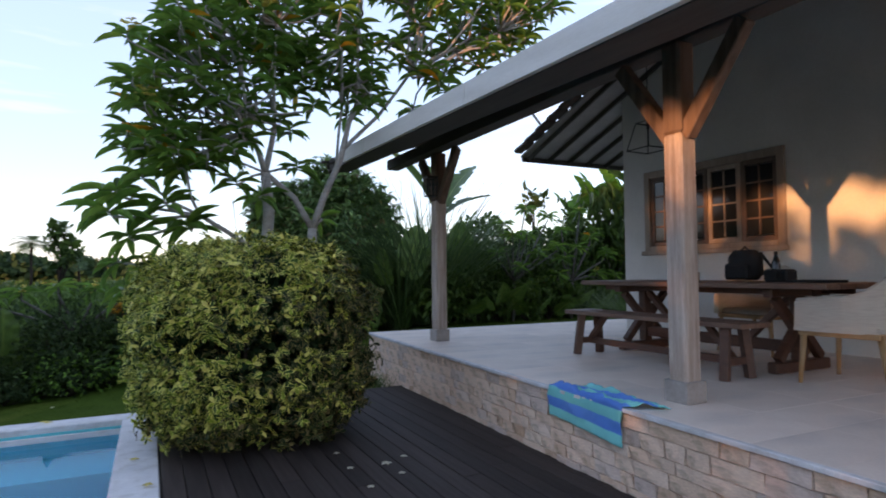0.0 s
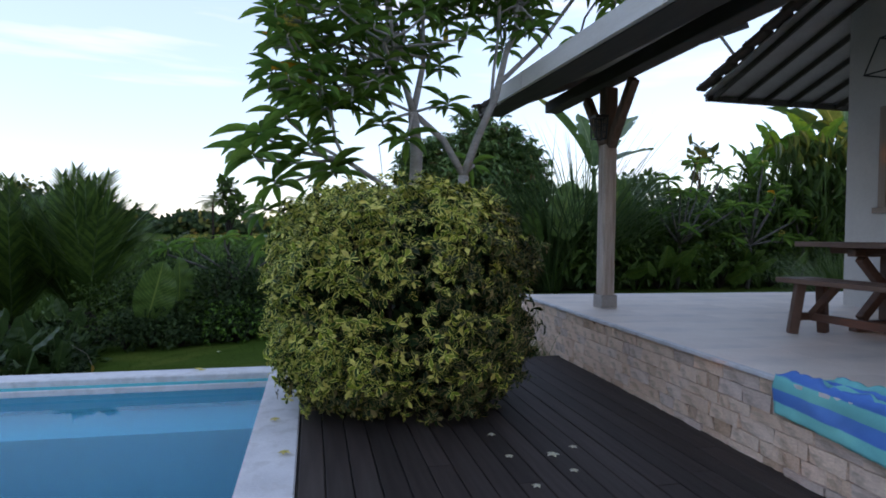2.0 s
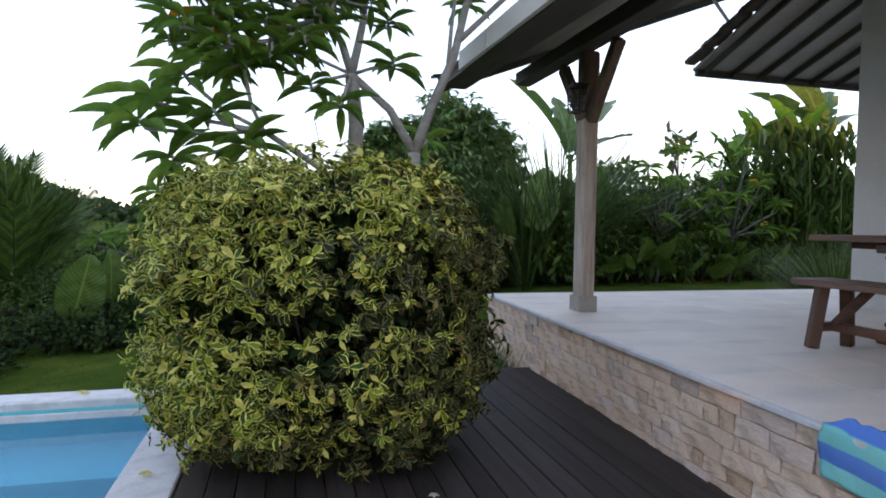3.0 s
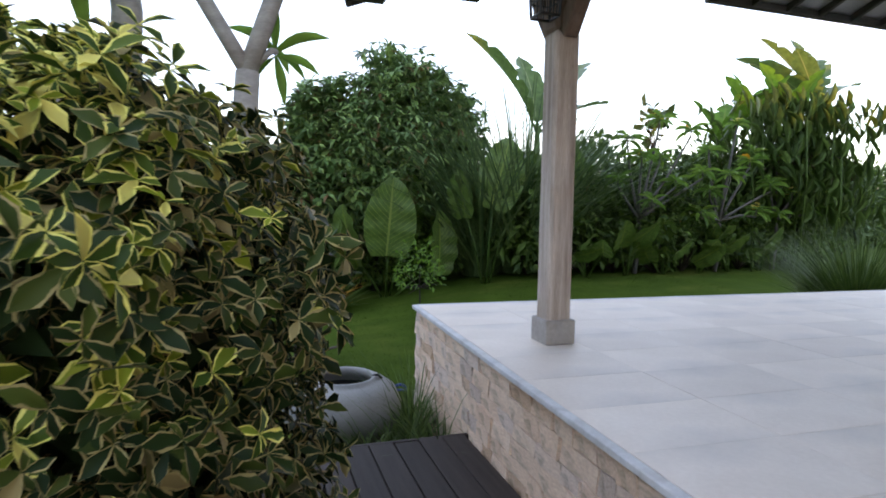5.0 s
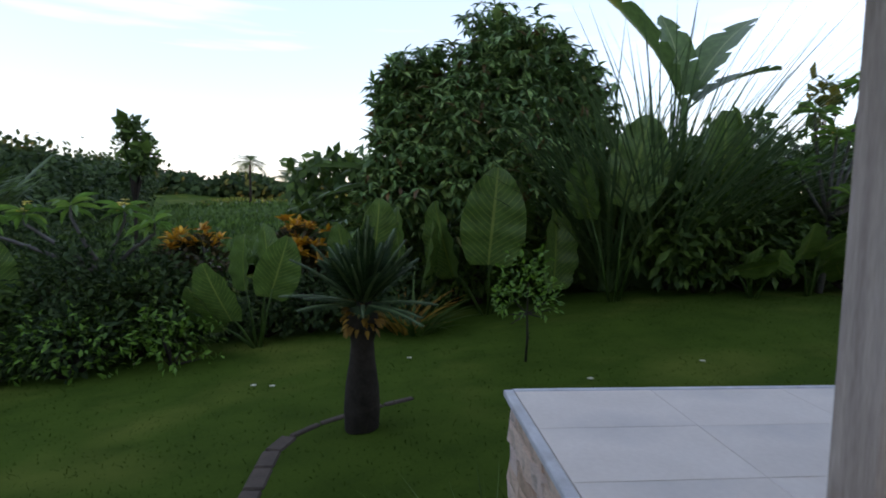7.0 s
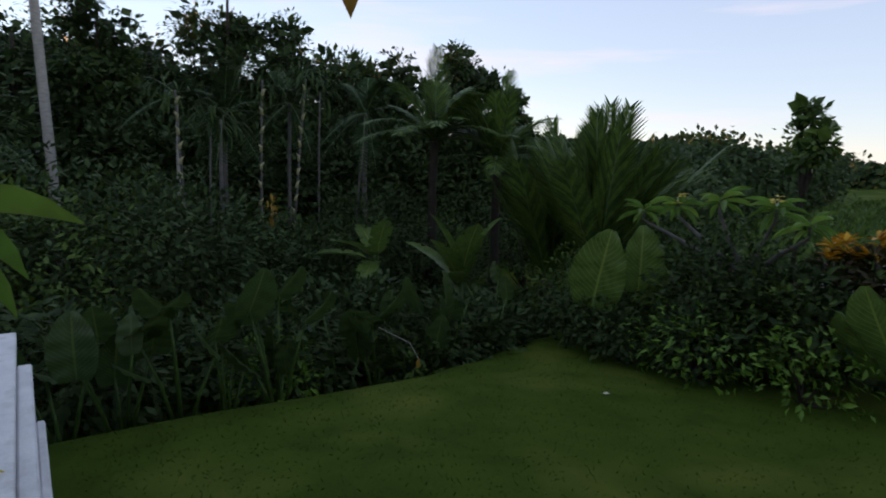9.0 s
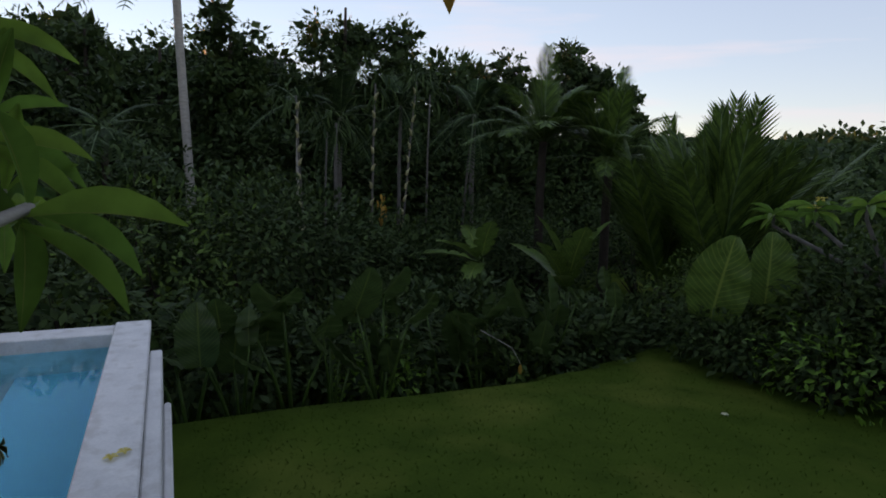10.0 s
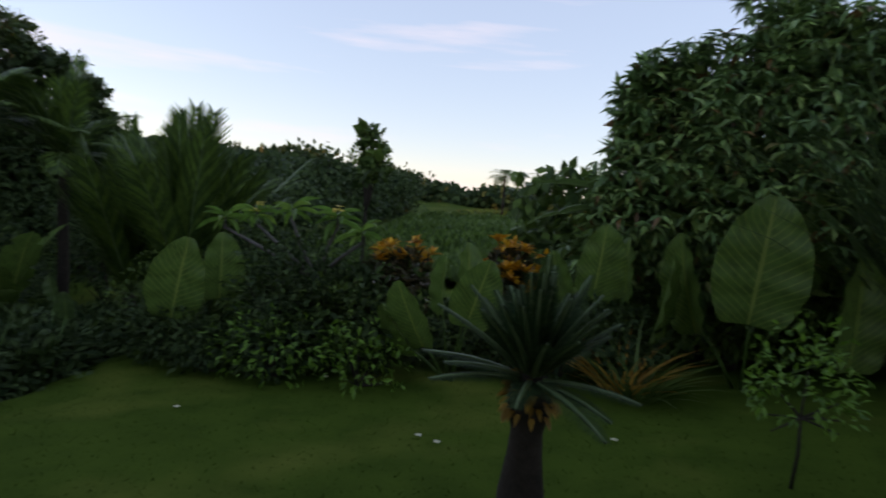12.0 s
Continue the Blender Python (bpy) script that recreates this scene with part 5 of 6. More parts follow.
part("stem", tube(bmesh.new(), [(0, 0, 0), (0.1, 0, 1.2), (0, 0, 2.3)], [0.05, 0.04, 0.02], 6), M_DARKBARK, t)

# thin shrubs on the lawn and at its edges
shrub("lawn_shrub", "thin young shrub with light green leaves on the lawn", 3.75, 11.3, 0.36, 0.34, 1.15, 330, 0.07, L_BRIGHT, 301, low=-0.1, trunk=0.5, depth=0.5)
shrub("border_shrub", "light green leafy shrub hanging over the lawn", -1.3, 12.6, 0.6, 0.4, 0.8, 420, 0.09, L_BRIGHT, 302, depth=0.8)
shrub("hedge_shrub", "light green leafy shrub over the lawn's edge", -1.4, 13.1, 0.6, 0.5, 1.5, 1100, 0.1, L_FOREST, 311, depth=0.7, shape=SMALL, group="hedge shrubs")
shrub("hedge_shrub", "light green leafy shrub over the lawn's edge", -0.75, 13.2, 0.5, 0.4, 1.2, 800, 0.1, L_HEDGE, 312, depth=0.7, shape=SMALL, group="hedge shrubs")
shrub("border_shrub", "light green leafy shrub hanging over the lawn", -0.2, 12.7, 0.5, 0.4, 0.65, 300, 0.09, L_BRIGHT, 303, depth=0.8)
shrub("border_shrub", "light green creeper shrub at the lawn's edge", -4.1, 8.9, 0.6, 0.5, 1.0, 800, 0.1, L_BRIGHT, 304, depth=0.5)
shrub("border_shrub", "light green creeper shrub at the lawn's edge", -4.0, 10.6, 0.5, 0.4, 0.8, 500, 0.1, L_HEDGE, 305, depth=0.5)
grass_clump("bromeliad", "yellowing strap-leaved plant at the hedge foot", 2.6, 13.4, 0.4, 0.8, 50, L_DRY, lean=0.9, width=0.05)
grass_clump("bromeliad", "green strap-leaved plant at the hedge foot", 2.75, 13.3, 0.4, 0.8, 60, L_GRASS, lean=0.9, width=0.05)

# far trees, woods and rice fields
tree("far_tree", "slender young broadleaf tree rising above the hedge", -1.9, 16.2, 3.75, 0.42, 61, 0.05, 0.6, 650, 0.13, L_HEDGE, core=4, clumps=9)
palm("far_palm", "coconut palm far across the rice fields", -10.0, 65.5, 4.6, 18, 1.9, L_PALM, 0.12, "far palms", (-20, 60), leaflets=12, leaf_len=0.7, wide=0.12)
palm("far_palm", "coconut palm far across the rice fields", -6.3, 66.2, 3.0, 18, 1.9, L_PALM, 0.12, "far palms", (-20, 60), leaflets=12, leaf_len=0.7, wide=0.12)
tree("far_tree", "thin pale tree behind the hedge", 15.3, 21.5, 5.3, 0.8, 62, 0.05, 0.7, 90, 0.25, L_FOREST, core=1)
shrub("far_tree", "round tree beyond the rice fields", 4.2, 30.0, 0.9, 0.9, 3.6, 500, 0.3, L_HEDGE, 63, cat="tree", depth=0.5)
t = thing("far_woods", "long dark line of woods beyond the fields", "woods", kind="stuff")
k = 26000
px, pd = RNG.uniform(-95, 70, k), RNG.uniform(0, 12, k)
top = np.array([2.2 + 3.0 * abs(noise.noise(Vector((x * 0.09, 3, 0)))) + 1.2 * noise.noise(Vector((x * 0.4, 9, 0))) + (3.5 if x < -45 else 0) for x in px])
at = np.stack([px, 92 + pd - 0.25 * np.maximum(0, -20 - px), 0.2 + top * RNG.uniform(0, 1, k) ** 0.6], 1)
leaves("crown", TINY, at, RNG.normal(0, 1, (k, 3)), np.stack([RNG.normal(0, 0.4, k), -np.ones(k), np.full(k, 0.6)], 1), 1.2, 0.8, L_FOREST, t)
t = thing("near_woods", "dark belt of trees leading from the wood to the fields", "woods", kind="stuff")
k = 22000
u = RNG.uniform(0, 1, k)
lx, ly = -14 - 6 * u + RNG.normal(0, 1.0, k), 24 + 40 * u + RNG.normal(0, 1.0, k)
top = np.array([2.6 + 1.4 * noise.noise(Vector((a * 6, 1, 0))) + 1.8 * noise.noise(Vector((a * 25, 5, 0))) + 2.2 * a for a in u])
at = np.stack([lx, ly, -0.8 + top * RNG.uniform(0, 1, k) ** 0.6], 1)
leaves("crown", TINY, at, RNG.normal(0, 1, (k, 3)), RNG.normal(0, 0.5, (k, 3)) + np.array((0.6, -0.6, 0.6)), 0.4, 0.24, L_FOREST, t)
# added scrub belt that keeps the low sun off the trees of near_woods
t = thing("sun_block_scrub", "low dark scrub belt added in the west to block the sun", "woods", kind="stuff")
k = 9000
at = np.stack([-37 + RNG.normal(0, 1.2, k), RNG.uniform(9, 50, k), -0.5 + 5.2 * RNG.uniform(0, 1, k)], 1)
leaves("crown", TINY, at, RNG.normal(0, 1, (k, 3)) + np.array((0, 0, -0.6)), RNG.normal(0, 0.4, (k, 3)) + np.array((-1, 0, 0.3)), 0.6, 0.4, L_FOREST, t)
for i, y in enumerate((22.0, 30.0, 41.0, 55.0)):
    bm = bmesh.new()
    d = (7.2, 10, 13, 25)[i]
    fv = [[bm.verts.new((xx, yy, ground_z(xx, yy) + 0.28 + 0.1 * noise.noise(Vector((xx, yy, 0))))) for xx in np.linspace(-16, 45, 60)] for yy in np.linspace(y, y + d, 12)]
    for a, b2 in zip(fv, fv[1:]):
        for j in range(59):
            bm.faces.new((a[j], a[j + 1], b2[j + 1], b2[j]))
    ob = tagged(part("rice_field", bm, M_FIELD, smooth=True), "light green rice terrace beyond the garden hedge", "field", kind="structure")
    k = 5000
    at = np.stack([RNG.uniform(-15, 30, k), y + d * RNG.uniform(0, 1, k) ** 1.6, np.zeros(k)], 1)
    at[:, 2] = [ground_z(a, b2) + 0.25 for a, b2 in at[:, :2]]
    leaves("rice", TINY, at, np.stack([RNG.normal(0, 0.3, k), RNG.normal(0, 0.3, k), np.ones(k)], 1), RNG.normal(0, 1, (k, 3)), 0.5, 0.25, L_HEDGE if i % 2 else L_GRASS, ob)


# ---- terrace furniture ----
def trestle(t, y):
    """Cross-legged trestle with a post and a sledge foot."""
    part("trestle_foot", boxes(((0, y, 0.045), (0.72, 0.09, 0.09)), bevel=0.01), M_TEAK, t)
    part("trestle_head", boxes(((0, y, 0.655), (0.8, 0.08, 0.07)), bevel=0.01), M_TEAK, t)
    part("trestle_post", boxes(((0, y, 0.355), (0.11, 0.09, 0.53)), bevel=0.008), M_TEAK, t)
    for s in (-1, 1):
        part("brace", bar(bmesh.new(), (s * 0.3, y, 0.61), (s * 0.03, y, 0.33), 0.07, 0.07, 0.006), M_TEAK, t)
        part("brace", bar(bmesh.new(), (s * 0.03, y, 0.37), (s * 0.28, y, 0.1), 0.07, 0.07, 0.006), M_TEAK, t)


tb = thing("dining_table", "long brown teak trestle dining table on the terrace", "table", 4.86, 3.93, FLOOR_Z)
bm = bmesh.new()
for i in range(5):
    add_box(bm, (-0.376 + i * 0.188, 0, 0.715), (0.184, 2.72, 0.045), 0.006)
part("tabletop", bm, M_TEAKTOP, tb)
for y in (-0.85, 0.85):
    trestle(tb, y)
part("stretcher", boxes(((0, 0, 0.19), (0.07, 1.6, 0.1)), bevel=0.008), M_TEAK, tb)
for s in (-1, 1):
    part("brace", bar(bmesh.new(), (0, s * 0.8, 0.62), (0, s * 0.4, 0.24), 0.06, 0.06, 0.006), M_TEAK, tb)
    part("apron", boxes(((s * 0.28, 0, 0.665), (0.03, 2.3, 0.05)), bevel=0.004), M_TEAK, tb)


def bench(x, y):
    t = thing("bench", "brown teak bench drawn up to the dining table", "bench", x, y, FLOOR_Z, group="table benches")
    bm = bmesh.new()
    for s in (-1, 1):
        add_box(bm, (s * 0.088, 0, 0.425), (0.172, 2.05, 0.04), 0.006)
    part("seat", bm, M_TEAKTOP, t)
    for sy in (-1, 1):
        for s in (-1, 1):
            part("leg", bar(bmesh.new(), (s * 0.15, sy * 0.86, 0), (s * 0.1, sy * 0.84, 0.405), 0.07, 0.07, 0.006), M_TEAK, t)
        part("rung", boxes(((0, sy * 0.85, 0.14), (0.2, 0.045, 0.06)), bevel=0.005), M_TEAK, t)
        part("brace", bar(bmesh.new(), (0, sy * 0.6, 0.4), (0, sy * 0.83, 0.15), 0.05, 0.05, 0.005), M_TEAK, t)
    part("stretcher", boxes(((0, 0, 0.14), (0.045, 1.66, 0.06)), bevel=0.005), M_TEAK, t)
    return t


bench(4.06, 3.92)

M_ROPE = surface("woven_cream_rope", (0.42, 0.36, 0.3), (0.6, 0.54, 0.46), 9, 90, 0.85, 0.6, stretch=(1, 1, 14))
M_LEGWOOD = surface("light_teak_leg", (0.3, 0.16, 0.07), (0.48, 0.28, 0.14), 4, 40, 0.5, 0.15, stretch=(4, 4, 0.7))
M_BLACKCLOTH = surface("black_cloth", (0.006, 0.006, 0.007), (0.016, 0.016, 0.018), 8, 90, 0.85, 0.3)
M_BROWNCUP = surface("brown_wood_cup", (0.08, 0.04, 0.03), (0.14, 0.08, 0.05), 6, 50, 0.5, 0.1)
M_DARKGLASS = surface("dark_bottle", (0.01, 0.014, 0.012), (0.02, 0.024, 0.02), 6, 50, 0.12, 0.0)


def rope_chair(x, y, rz, label):
    t = thing("rope_armchair", label, "chair", x, y, FLOOR_Z, rz, "terrace chairs")
    for sx in (-1, 1):
        part("leg", tube(bmesh.new(), [(sx * 0.3, 0.27, 0), (sx * 0.27, 0.25, 0.36)], [0.016, 0.024], 8), M_LEGWOOD, t, smooth=True)
        part("leg", tube(bmesh.new(), [(sx * 0.29, -0.3, 0), (sx * 0.25, -0.24, 0.36)], [0.016, 0.024], 8), M_LEGWOOD, t, smooth=True)
        part("seat_rail", bar(bmesh.new(), (sx * 0.28, -0.25, 0.375), (sx * 0.28, 0.28, 0.375), 0.03, 0.04, 0.005), M_LEGWOOD, t)
    for sy in (-0.25, 0.26):
        part("seat_rail", bar(bmesh.new(), (-0.26, sy, 0.375), (0.26, sy, 0.375), 0.03, 0.04, 0.005), M_LEGWOOD, t)
    bm = bmesh.new()
    add_box(bm, (0, 0.01, 0.42), (0.52, 0.52, 0.06), 0.025)
    part("seat", bm, M_ROPE, t, smooth=True)
    # wrapped side and back band: a curved shell with thickness
    bm = bmesh.new()
    path = []
    for i in range(25):
        a = math.pi * i / 24
        path.append((0.31 * math.cos(a) * (1.0 if abs(math.cos(a)) < 0.98 else 1.0), 0.05 - 0.36 * math.sin(a) ** 0.8, 0.24 + 0.24 * max(0, math.sin(a)) ** 2.2))
    path = [(0.31, 0.28, 0.22)] + path + [(-0.31, 0.28, 0.22)]
    ring = []
    for x0, y0, hh in path:
        n2 = Vector((x0, y0 - 0.05, 0)).normalized() * 0.022
        out = 0.03 * hh / 0.48
        ring.append([bm.verts.new((x0 - n2.x, y0 - n2.y, 0.39)), bm.verts.new((x0 + n2.x, y0 + n2.y, 0.39)), bm.verts.new((x0 * (1 + out) + n2.x, y0 + n2.y - out, 0.39 + hh)), bm.verts.new((x0 * (1 + out) - n2.x, y0 - n2.y - out, 0.39 + hh))])
    for a, b2 in zip(ring, ring[1:]):
        for j in range(4):
            bm.faces.new((a[j], a[(j + 1) % 4], b2[(j + 1) % 4], b2[j]))
    bm.faces.new(ring[0])
    bm.faces.new(ring[-1][::-1])
    bmesh.ops.recalc_face_normals(bm, faces=bm.faces)
    part("woven_back", bm, M_ROPE, t)
    bm = bmesh.new()
    tube(bm, [(x0 * (1 + 0.03 * hh / 0.48), y0 - 0.03 * hh / 0.48, 0.395 + hh) for x0, y0, hh in path], 0.02, 8)
    part("arm_rim", bm, M_ROPE, t, smooth=True)
    return t


rope_chair(4.68, 2.52, 6, "cream woven rope armchair with light teak legs at the table's end")
rope_chair(5.62, 3.95, 90, "cream woven rope armchair with light teak legs behind the table")

TOP = FLOOR_Z + 0.738
bag = thing("backpack", "black backpack lying upright on the table", "bag", 4.95, 3.62, TOP)
bm = bmesh.new()
add_box(bm, (0, 0, 0.15), (0.22, 0.3, 0.28), 0.06)
for v in bm.verts:
    v.co.x *= 1 - 0.25 * v.co.z / 0.3
part("body", bm, M_BLACKCLOTH, bag, smooth=True)
part("pocket", boxes(((-0.12, 0, 0.09), (0.06, 0.24, 0.15)), bevel=0.02), M_BLACKCLOTH, bag)
part("strap", tube(bmesh.new(), [(0.05, -0.12, 0.26), (0.0, -0.2, 0.2), (0.02, -0.27, 0.1), (0.03, -0.24, 0.02)], 0.014, 6), M_BLACKCLOTH, bag, smooth=True)
part("strap", tube(bmesh.new(), [(0, 0.05, 0.28), (0, 0, 0.32), (0, -0.05, 0.28)], 0.01, 6), M_BLACKCLOTH, bag, smooth=True)
bot = thing("bottle", "slim dark bottle standing on the table", "bottle", 4.92, 3.3, TOP)
part("body", lathe([(0.0, 0.0), (0.034, 0.0), (0.036, 0.02), (0.036, 0.17), (0.02, 0.21), (0.014, 0.24)], 16), M_DARKGLASS, bot, smooth=True)
part("cap", lathe([(0.017, 0.235), (0.017, 0.265), (0.0, 0.267)], 12), M_BLACKCLOTH, bot)
cb = thing("camera_case", "small black case lying on the table", "case", 4.85, 3.22, TOP)
part("body", boxes(((0, 0, 0.055), (0.16, 0.22, 0.11)), bevel=0.02), M_BLACKCLOTH, cb)
part("lens_barrel", tube(bmesh.new(), [(-0.08, -0.02, 0.07), (-0.13, -0.02, 0.07)], 0.035, 12), M_BLACKCLOTH, cb)
bx = thing("slab_box", "flat dark folder on the table's end", "folder", 4.75, 2.85, TOP)
part("cover", boxes(((0, 0, 0.012), (0.24, 0.34, 0.022)), bevel=0.003), M_BLACKCLOTH, bx)
cup = thing("cup", "small brown wooden cup on the table", "cup", 4.85, 4.1, TOP)
part("body", lathe([(0.0, 0.0), (0.038, 0.0), (0.045, 0.09), (0.04, 0.09), (0.034, 0.01), (0.0, 0.01)], 18), M_BROWNCUP, cup, smooth=True)

# striped towel folded over the terrace edge
m, n, l, p = nodes_of("striped_towel")
uv = n.new("ShaderNodeTexCoord")
sp = n.new("ShaderNodeSeparateXYZ")
l.new(uv.outputs["UV"], sp.inputs[0])
fr2, mul = n.new("ShaderNodeMath"), n.new("ShaderNodeMath")
mul.operation, fr2.operation = "MULTIPLY", "FRACT"
mul.inputs[1].default_value = 3.5
l.new(sp.outputs["X"], mul.inputs[0])
l.new(mul.outputs[0], fr2.inputs[0])
rr = ramp(n, [(0.0, (0.09, 0.52, 0.52)), (0.46, (0.1, 0.58, 0.56)), (0.5, (0.04, 0.2, 0.58)), (0.96, (0.05, 0.25, 0.64))])
rr.color_ramp.interpolation = "LINEAR"
l.new(fr2.outputs[0], rr.inputs["Fac"])
tn = noise_of(n, l, 160, 3)
l.new(mixed(n, l, rr.outputs["Color"], tn.outputs["Fac"], 0.12, "OVERLAY"), p.inputs["Base Color"])
p.inputs["Roughness"].default_value = 0.95
bb = n.new("ShaderNodeBump")
bb.inputs["Strength"].default_value, bb.inputs["Distance"].default_value = 0.5, 0.004
l.new(tn.outputs["Fac"], bb.inputs["Height"])
l.new(bb.outputs["Normal"], p.inputs["Normal"])
M_TOWEL = m
me = bpy.data.meshes.new("towel")
tv, tf, tuv = [], [], []
NU, NV = 40, 46
for i in range(NU + 1):
    u = i / NU
    for j in range(NV + 1):
        w = j / NV
        y = 3.70 - 0.76 * w + 0.03 * math.sin(u * 5) - 0.07 * u
        wr = 0.026 * noise.noise(Vector((u * 4, w * 5, 0.3))) + 0.014 * noise.noise(Vector((u * 9, w * 14, 2)))
        hang = 0.2 + 0.05 * w
        sarc = u * (hang + 0.28)
        if sarc < hang:
            q = (2.742 + wr * 0.5, y, FLOOR_Z + 0.008 - (hang - sarc))
        else:
            d = sarc - hang
            q = (2.742 + d * 0.75 + wr, y - 0.35 * d, FLOOR_Z + 0.016 + abs(wr) * 1.6 + 0.02 * max(0, math.sin(d * 26 + w * 4)) * min(1, d * 9))
        tv.append(q)
        tuv.append((u, w))
for i in range(NU):
    for j in range(NV):
        a = i * (NV + 1) + j
        tf.append((a, a + 1, a + NV + 2, a + NV + 1))
me.from_pydata(tv, [], tf)
me.uv_layers.new(name="UVMap").data.foreach_set("uv", [c for f in tf for i in f for c in tuv[i]])
me.shade_smooth()
me.materials.append(M_TOWEL)
tw = tagged(new("beach_towel", me), "blue and turquoise striped towel draped over the terrace edge", "towel")
tw.matrix_basis = SKEW @ pose(0, -0.17, 0)
sol = tw.modifiers.new("thickness", "SOLIDIFY")
sol.thickness = 0.006


# iron lanterns
def cage(name, label, x, y, z, w0, w1, h, hang, group=""):
    t = thing(name, label, "lantern", x, y, z, group=group)
    bm = bmesh.new()
    c0 = [Vector((sx * w0 / 2, sy * w0 / 2, 0)) for sx, sy in ((-1, -1), (1, -1), (1, 1), (-1, 1))]
    c1 = [Vector((sx * w1 / 2, sy * w1 / 2, h)) for sx, sy in ((-1, -1), (1, -1), (1, 1), (-1, 1))]
    for i in range(4):
        for a, b2 in ((c0[i], c0[(i + 1) % 4]), (c1[i], c1[(i + 1) % 4]), (c0[i], c1[i])):
            bar(bm, a, b2, 0.012, 0.012, 0)
    part("frame", bm, M_IRON, t)
    if hang:
        part("rod", tube(bmesh.new(), [(0, 0, h), (0, 0, h + hang)], 0.006, 6), M_IRON, t)
        part("socket", tube(bmesh.new(), [(0, 0, h + 0.02), (0, 0, h - 0.08)], 0.02, 8), M_IRON, t)
    return t, c0, c1


t, c0, c1 = cage("pendant_lantern", "black wire-frame pendant lantern hanging near the window", 5.5, 5.3, 2.86, 0.36, 0.2, 0.34, roof_z(5.5) - 3.2)
t, c0, c1 = cage("wall_lantern", "small black iron cage lantern on the terrace post", 3.06, 6.47, 2.3, 0.11, 0.13, 0.22, 0)
bm = bmesh.new()
for s in (0.33, 0.66):
    for i in range(4):
        bar(bm, c0[i].lerp(c1[i], s), c0[(i + 1) % 4].lerp(c1[(i + 1) % 4], s), 0.006, 0.006, 0)
        bar(bm, c0[i].lerp(c0[(i + 1) % 4], s), c1[i].lerp(c1[(i + 1) % 4], s), 0.006, 0.006, 0)
part("grille", bm, M_IRON, t)
part("cap", boxes(((0, 0, 0.235), (0.15, 0.15, 0.02)), bevel=0.004), M_IRON, t)
part("bracket", bar(bmesh.new(), (0, 0, 0.25), (0.09, 0.06, 0.25), 0.02, 0.02, 0.002), M_IRON, t)

# water pot on the grass by the deck
gz = -0.36
pot = thing("water_pot", "squat grey glazed pot brimming with dark water", "pot", 2.16, 7.57, gz)
prof = [(0.0, 0.0), (0.24, 0.0), (0.33, 0.08), (0.4, 0.2), (0.405, 0.29), (0.36, 0.39), (0.28, 0.445), (0.235, 0.455), (0.228, 0.47), (0.215, 0.475), (0.2, 0.465), (0.2, 0.43), (0.26, 0.38), (0.3, 0.3)]
part("body", lathe(prof, 48), M_POT, pot, smooth=True)
m, n, l, p = nodes_of("dark_pot_water")
p.inputs["Base Color"].default_value = (0.004, 0.006, 0.008, 1)
p.inputs["Roughness"].default_value = 0.04
part("water", lathe([(0.0, 0.36), (0.14, 0.36), (0.285, 0.36)], 32), m, pot)
part("lug", tube(bmesh.new(), [(0.2, -0.05, 0.47), (0.235, -0.06, 0.478), (0.26, -0.06, 0.45)], 0.01, 6), M_IRON, pot)

m, n, l, p = nodes_of("blue_hose")
p.inputs["Base Color"].default_value = (0.02, 0.06, 0.25, 1)
hs = thing("garden_hose", "loop of blue garden hose lying in the grass", "hose", 2.72, 8.42, ground_z(2.72, 8.42) + 0.03)
part("loop", tube(bmesh.new(), [(0.11 * math.cos(a * 0.35), 0.09 * math.sin(a * 0.35), 0.012 * math.sin(a) + 0.012) for a in range(22)], 0.011, 7), m, hs, smooth=True)


# fallen frangipani flowers
PETAL = grid_leaf(oval, 3, 2, 0.2, 0.15)


def flower(x, y, z, size=0.03, tint=None):
    t = thing("fallen_flower", "small yellow fallen frangipani flower", "flower", x, y, z, group="fallen flowers")
    a0 = RNG.uniform(0, 6)
    a = a0 + np.arange(5) * math.tau / 5
    leaves("petals", PETAL, np.zeros((5, 3)) + np.array((0, 0, 0.008)), np.stack([np.cos(a), np.sin(a), np.full(5, 0.25)], 1), np.tile((0, 0, 1.0), (5, 1)), size, size * 0.6, tint or L_PETAL, t)
    return t


M_WHITEPETAL = leaf_material("cream_petal", (0.7, 0.62, 0.35), (0.8, 0.76, 0.6), rough=0.6, through_light=0.3)
for x, y in ((1.506, 3.953), (1.257, 3.576), (1.25, 3.98), (1.53, 3.72), (1.26, 4.35), (1.68, 4.05)):
    flower(x, y, 0.004, 0.042 if x > 1.5 and y > 3.9 and x < 1.6 else 0.028, M_WHITEPETAL)
for x, y in ((-0.88, 6.55), (-0.01, 4.28), (-0.1, 4.91), (-0.84, 6.5)):
    flower(x, y, 0.005, 0.036)
for i in range(7):
    x, y = RNG.uniform(-2, 8), RNG.uniform(10.5, 13)
    flower(x, y, ground_z(x, y) + 0.02, 0.035, M_WHITEPETAL)
for x, y, z in ((-2.95, 10.10, -0.78), (0.9, 7.29, 1.70)):
    t = thing("hanging_leaf", "single yellowed leaf hanging from a twig", "leaf", x, y, z)
    leaves("blade", LEAF, [(0, 0, 0.12)], [(0.1, -0.1, -1)], [(0.8, -0.6, 0.1)], 0.12, 0.045, L_DRY, t)
    part("twig", tube(bmesh.new(), [(0, 0, 0.12), (-0.03, -0.1, 0.3), (-0.1, -0.45, 0.5)], 0.004, 5), M_BARK, t)

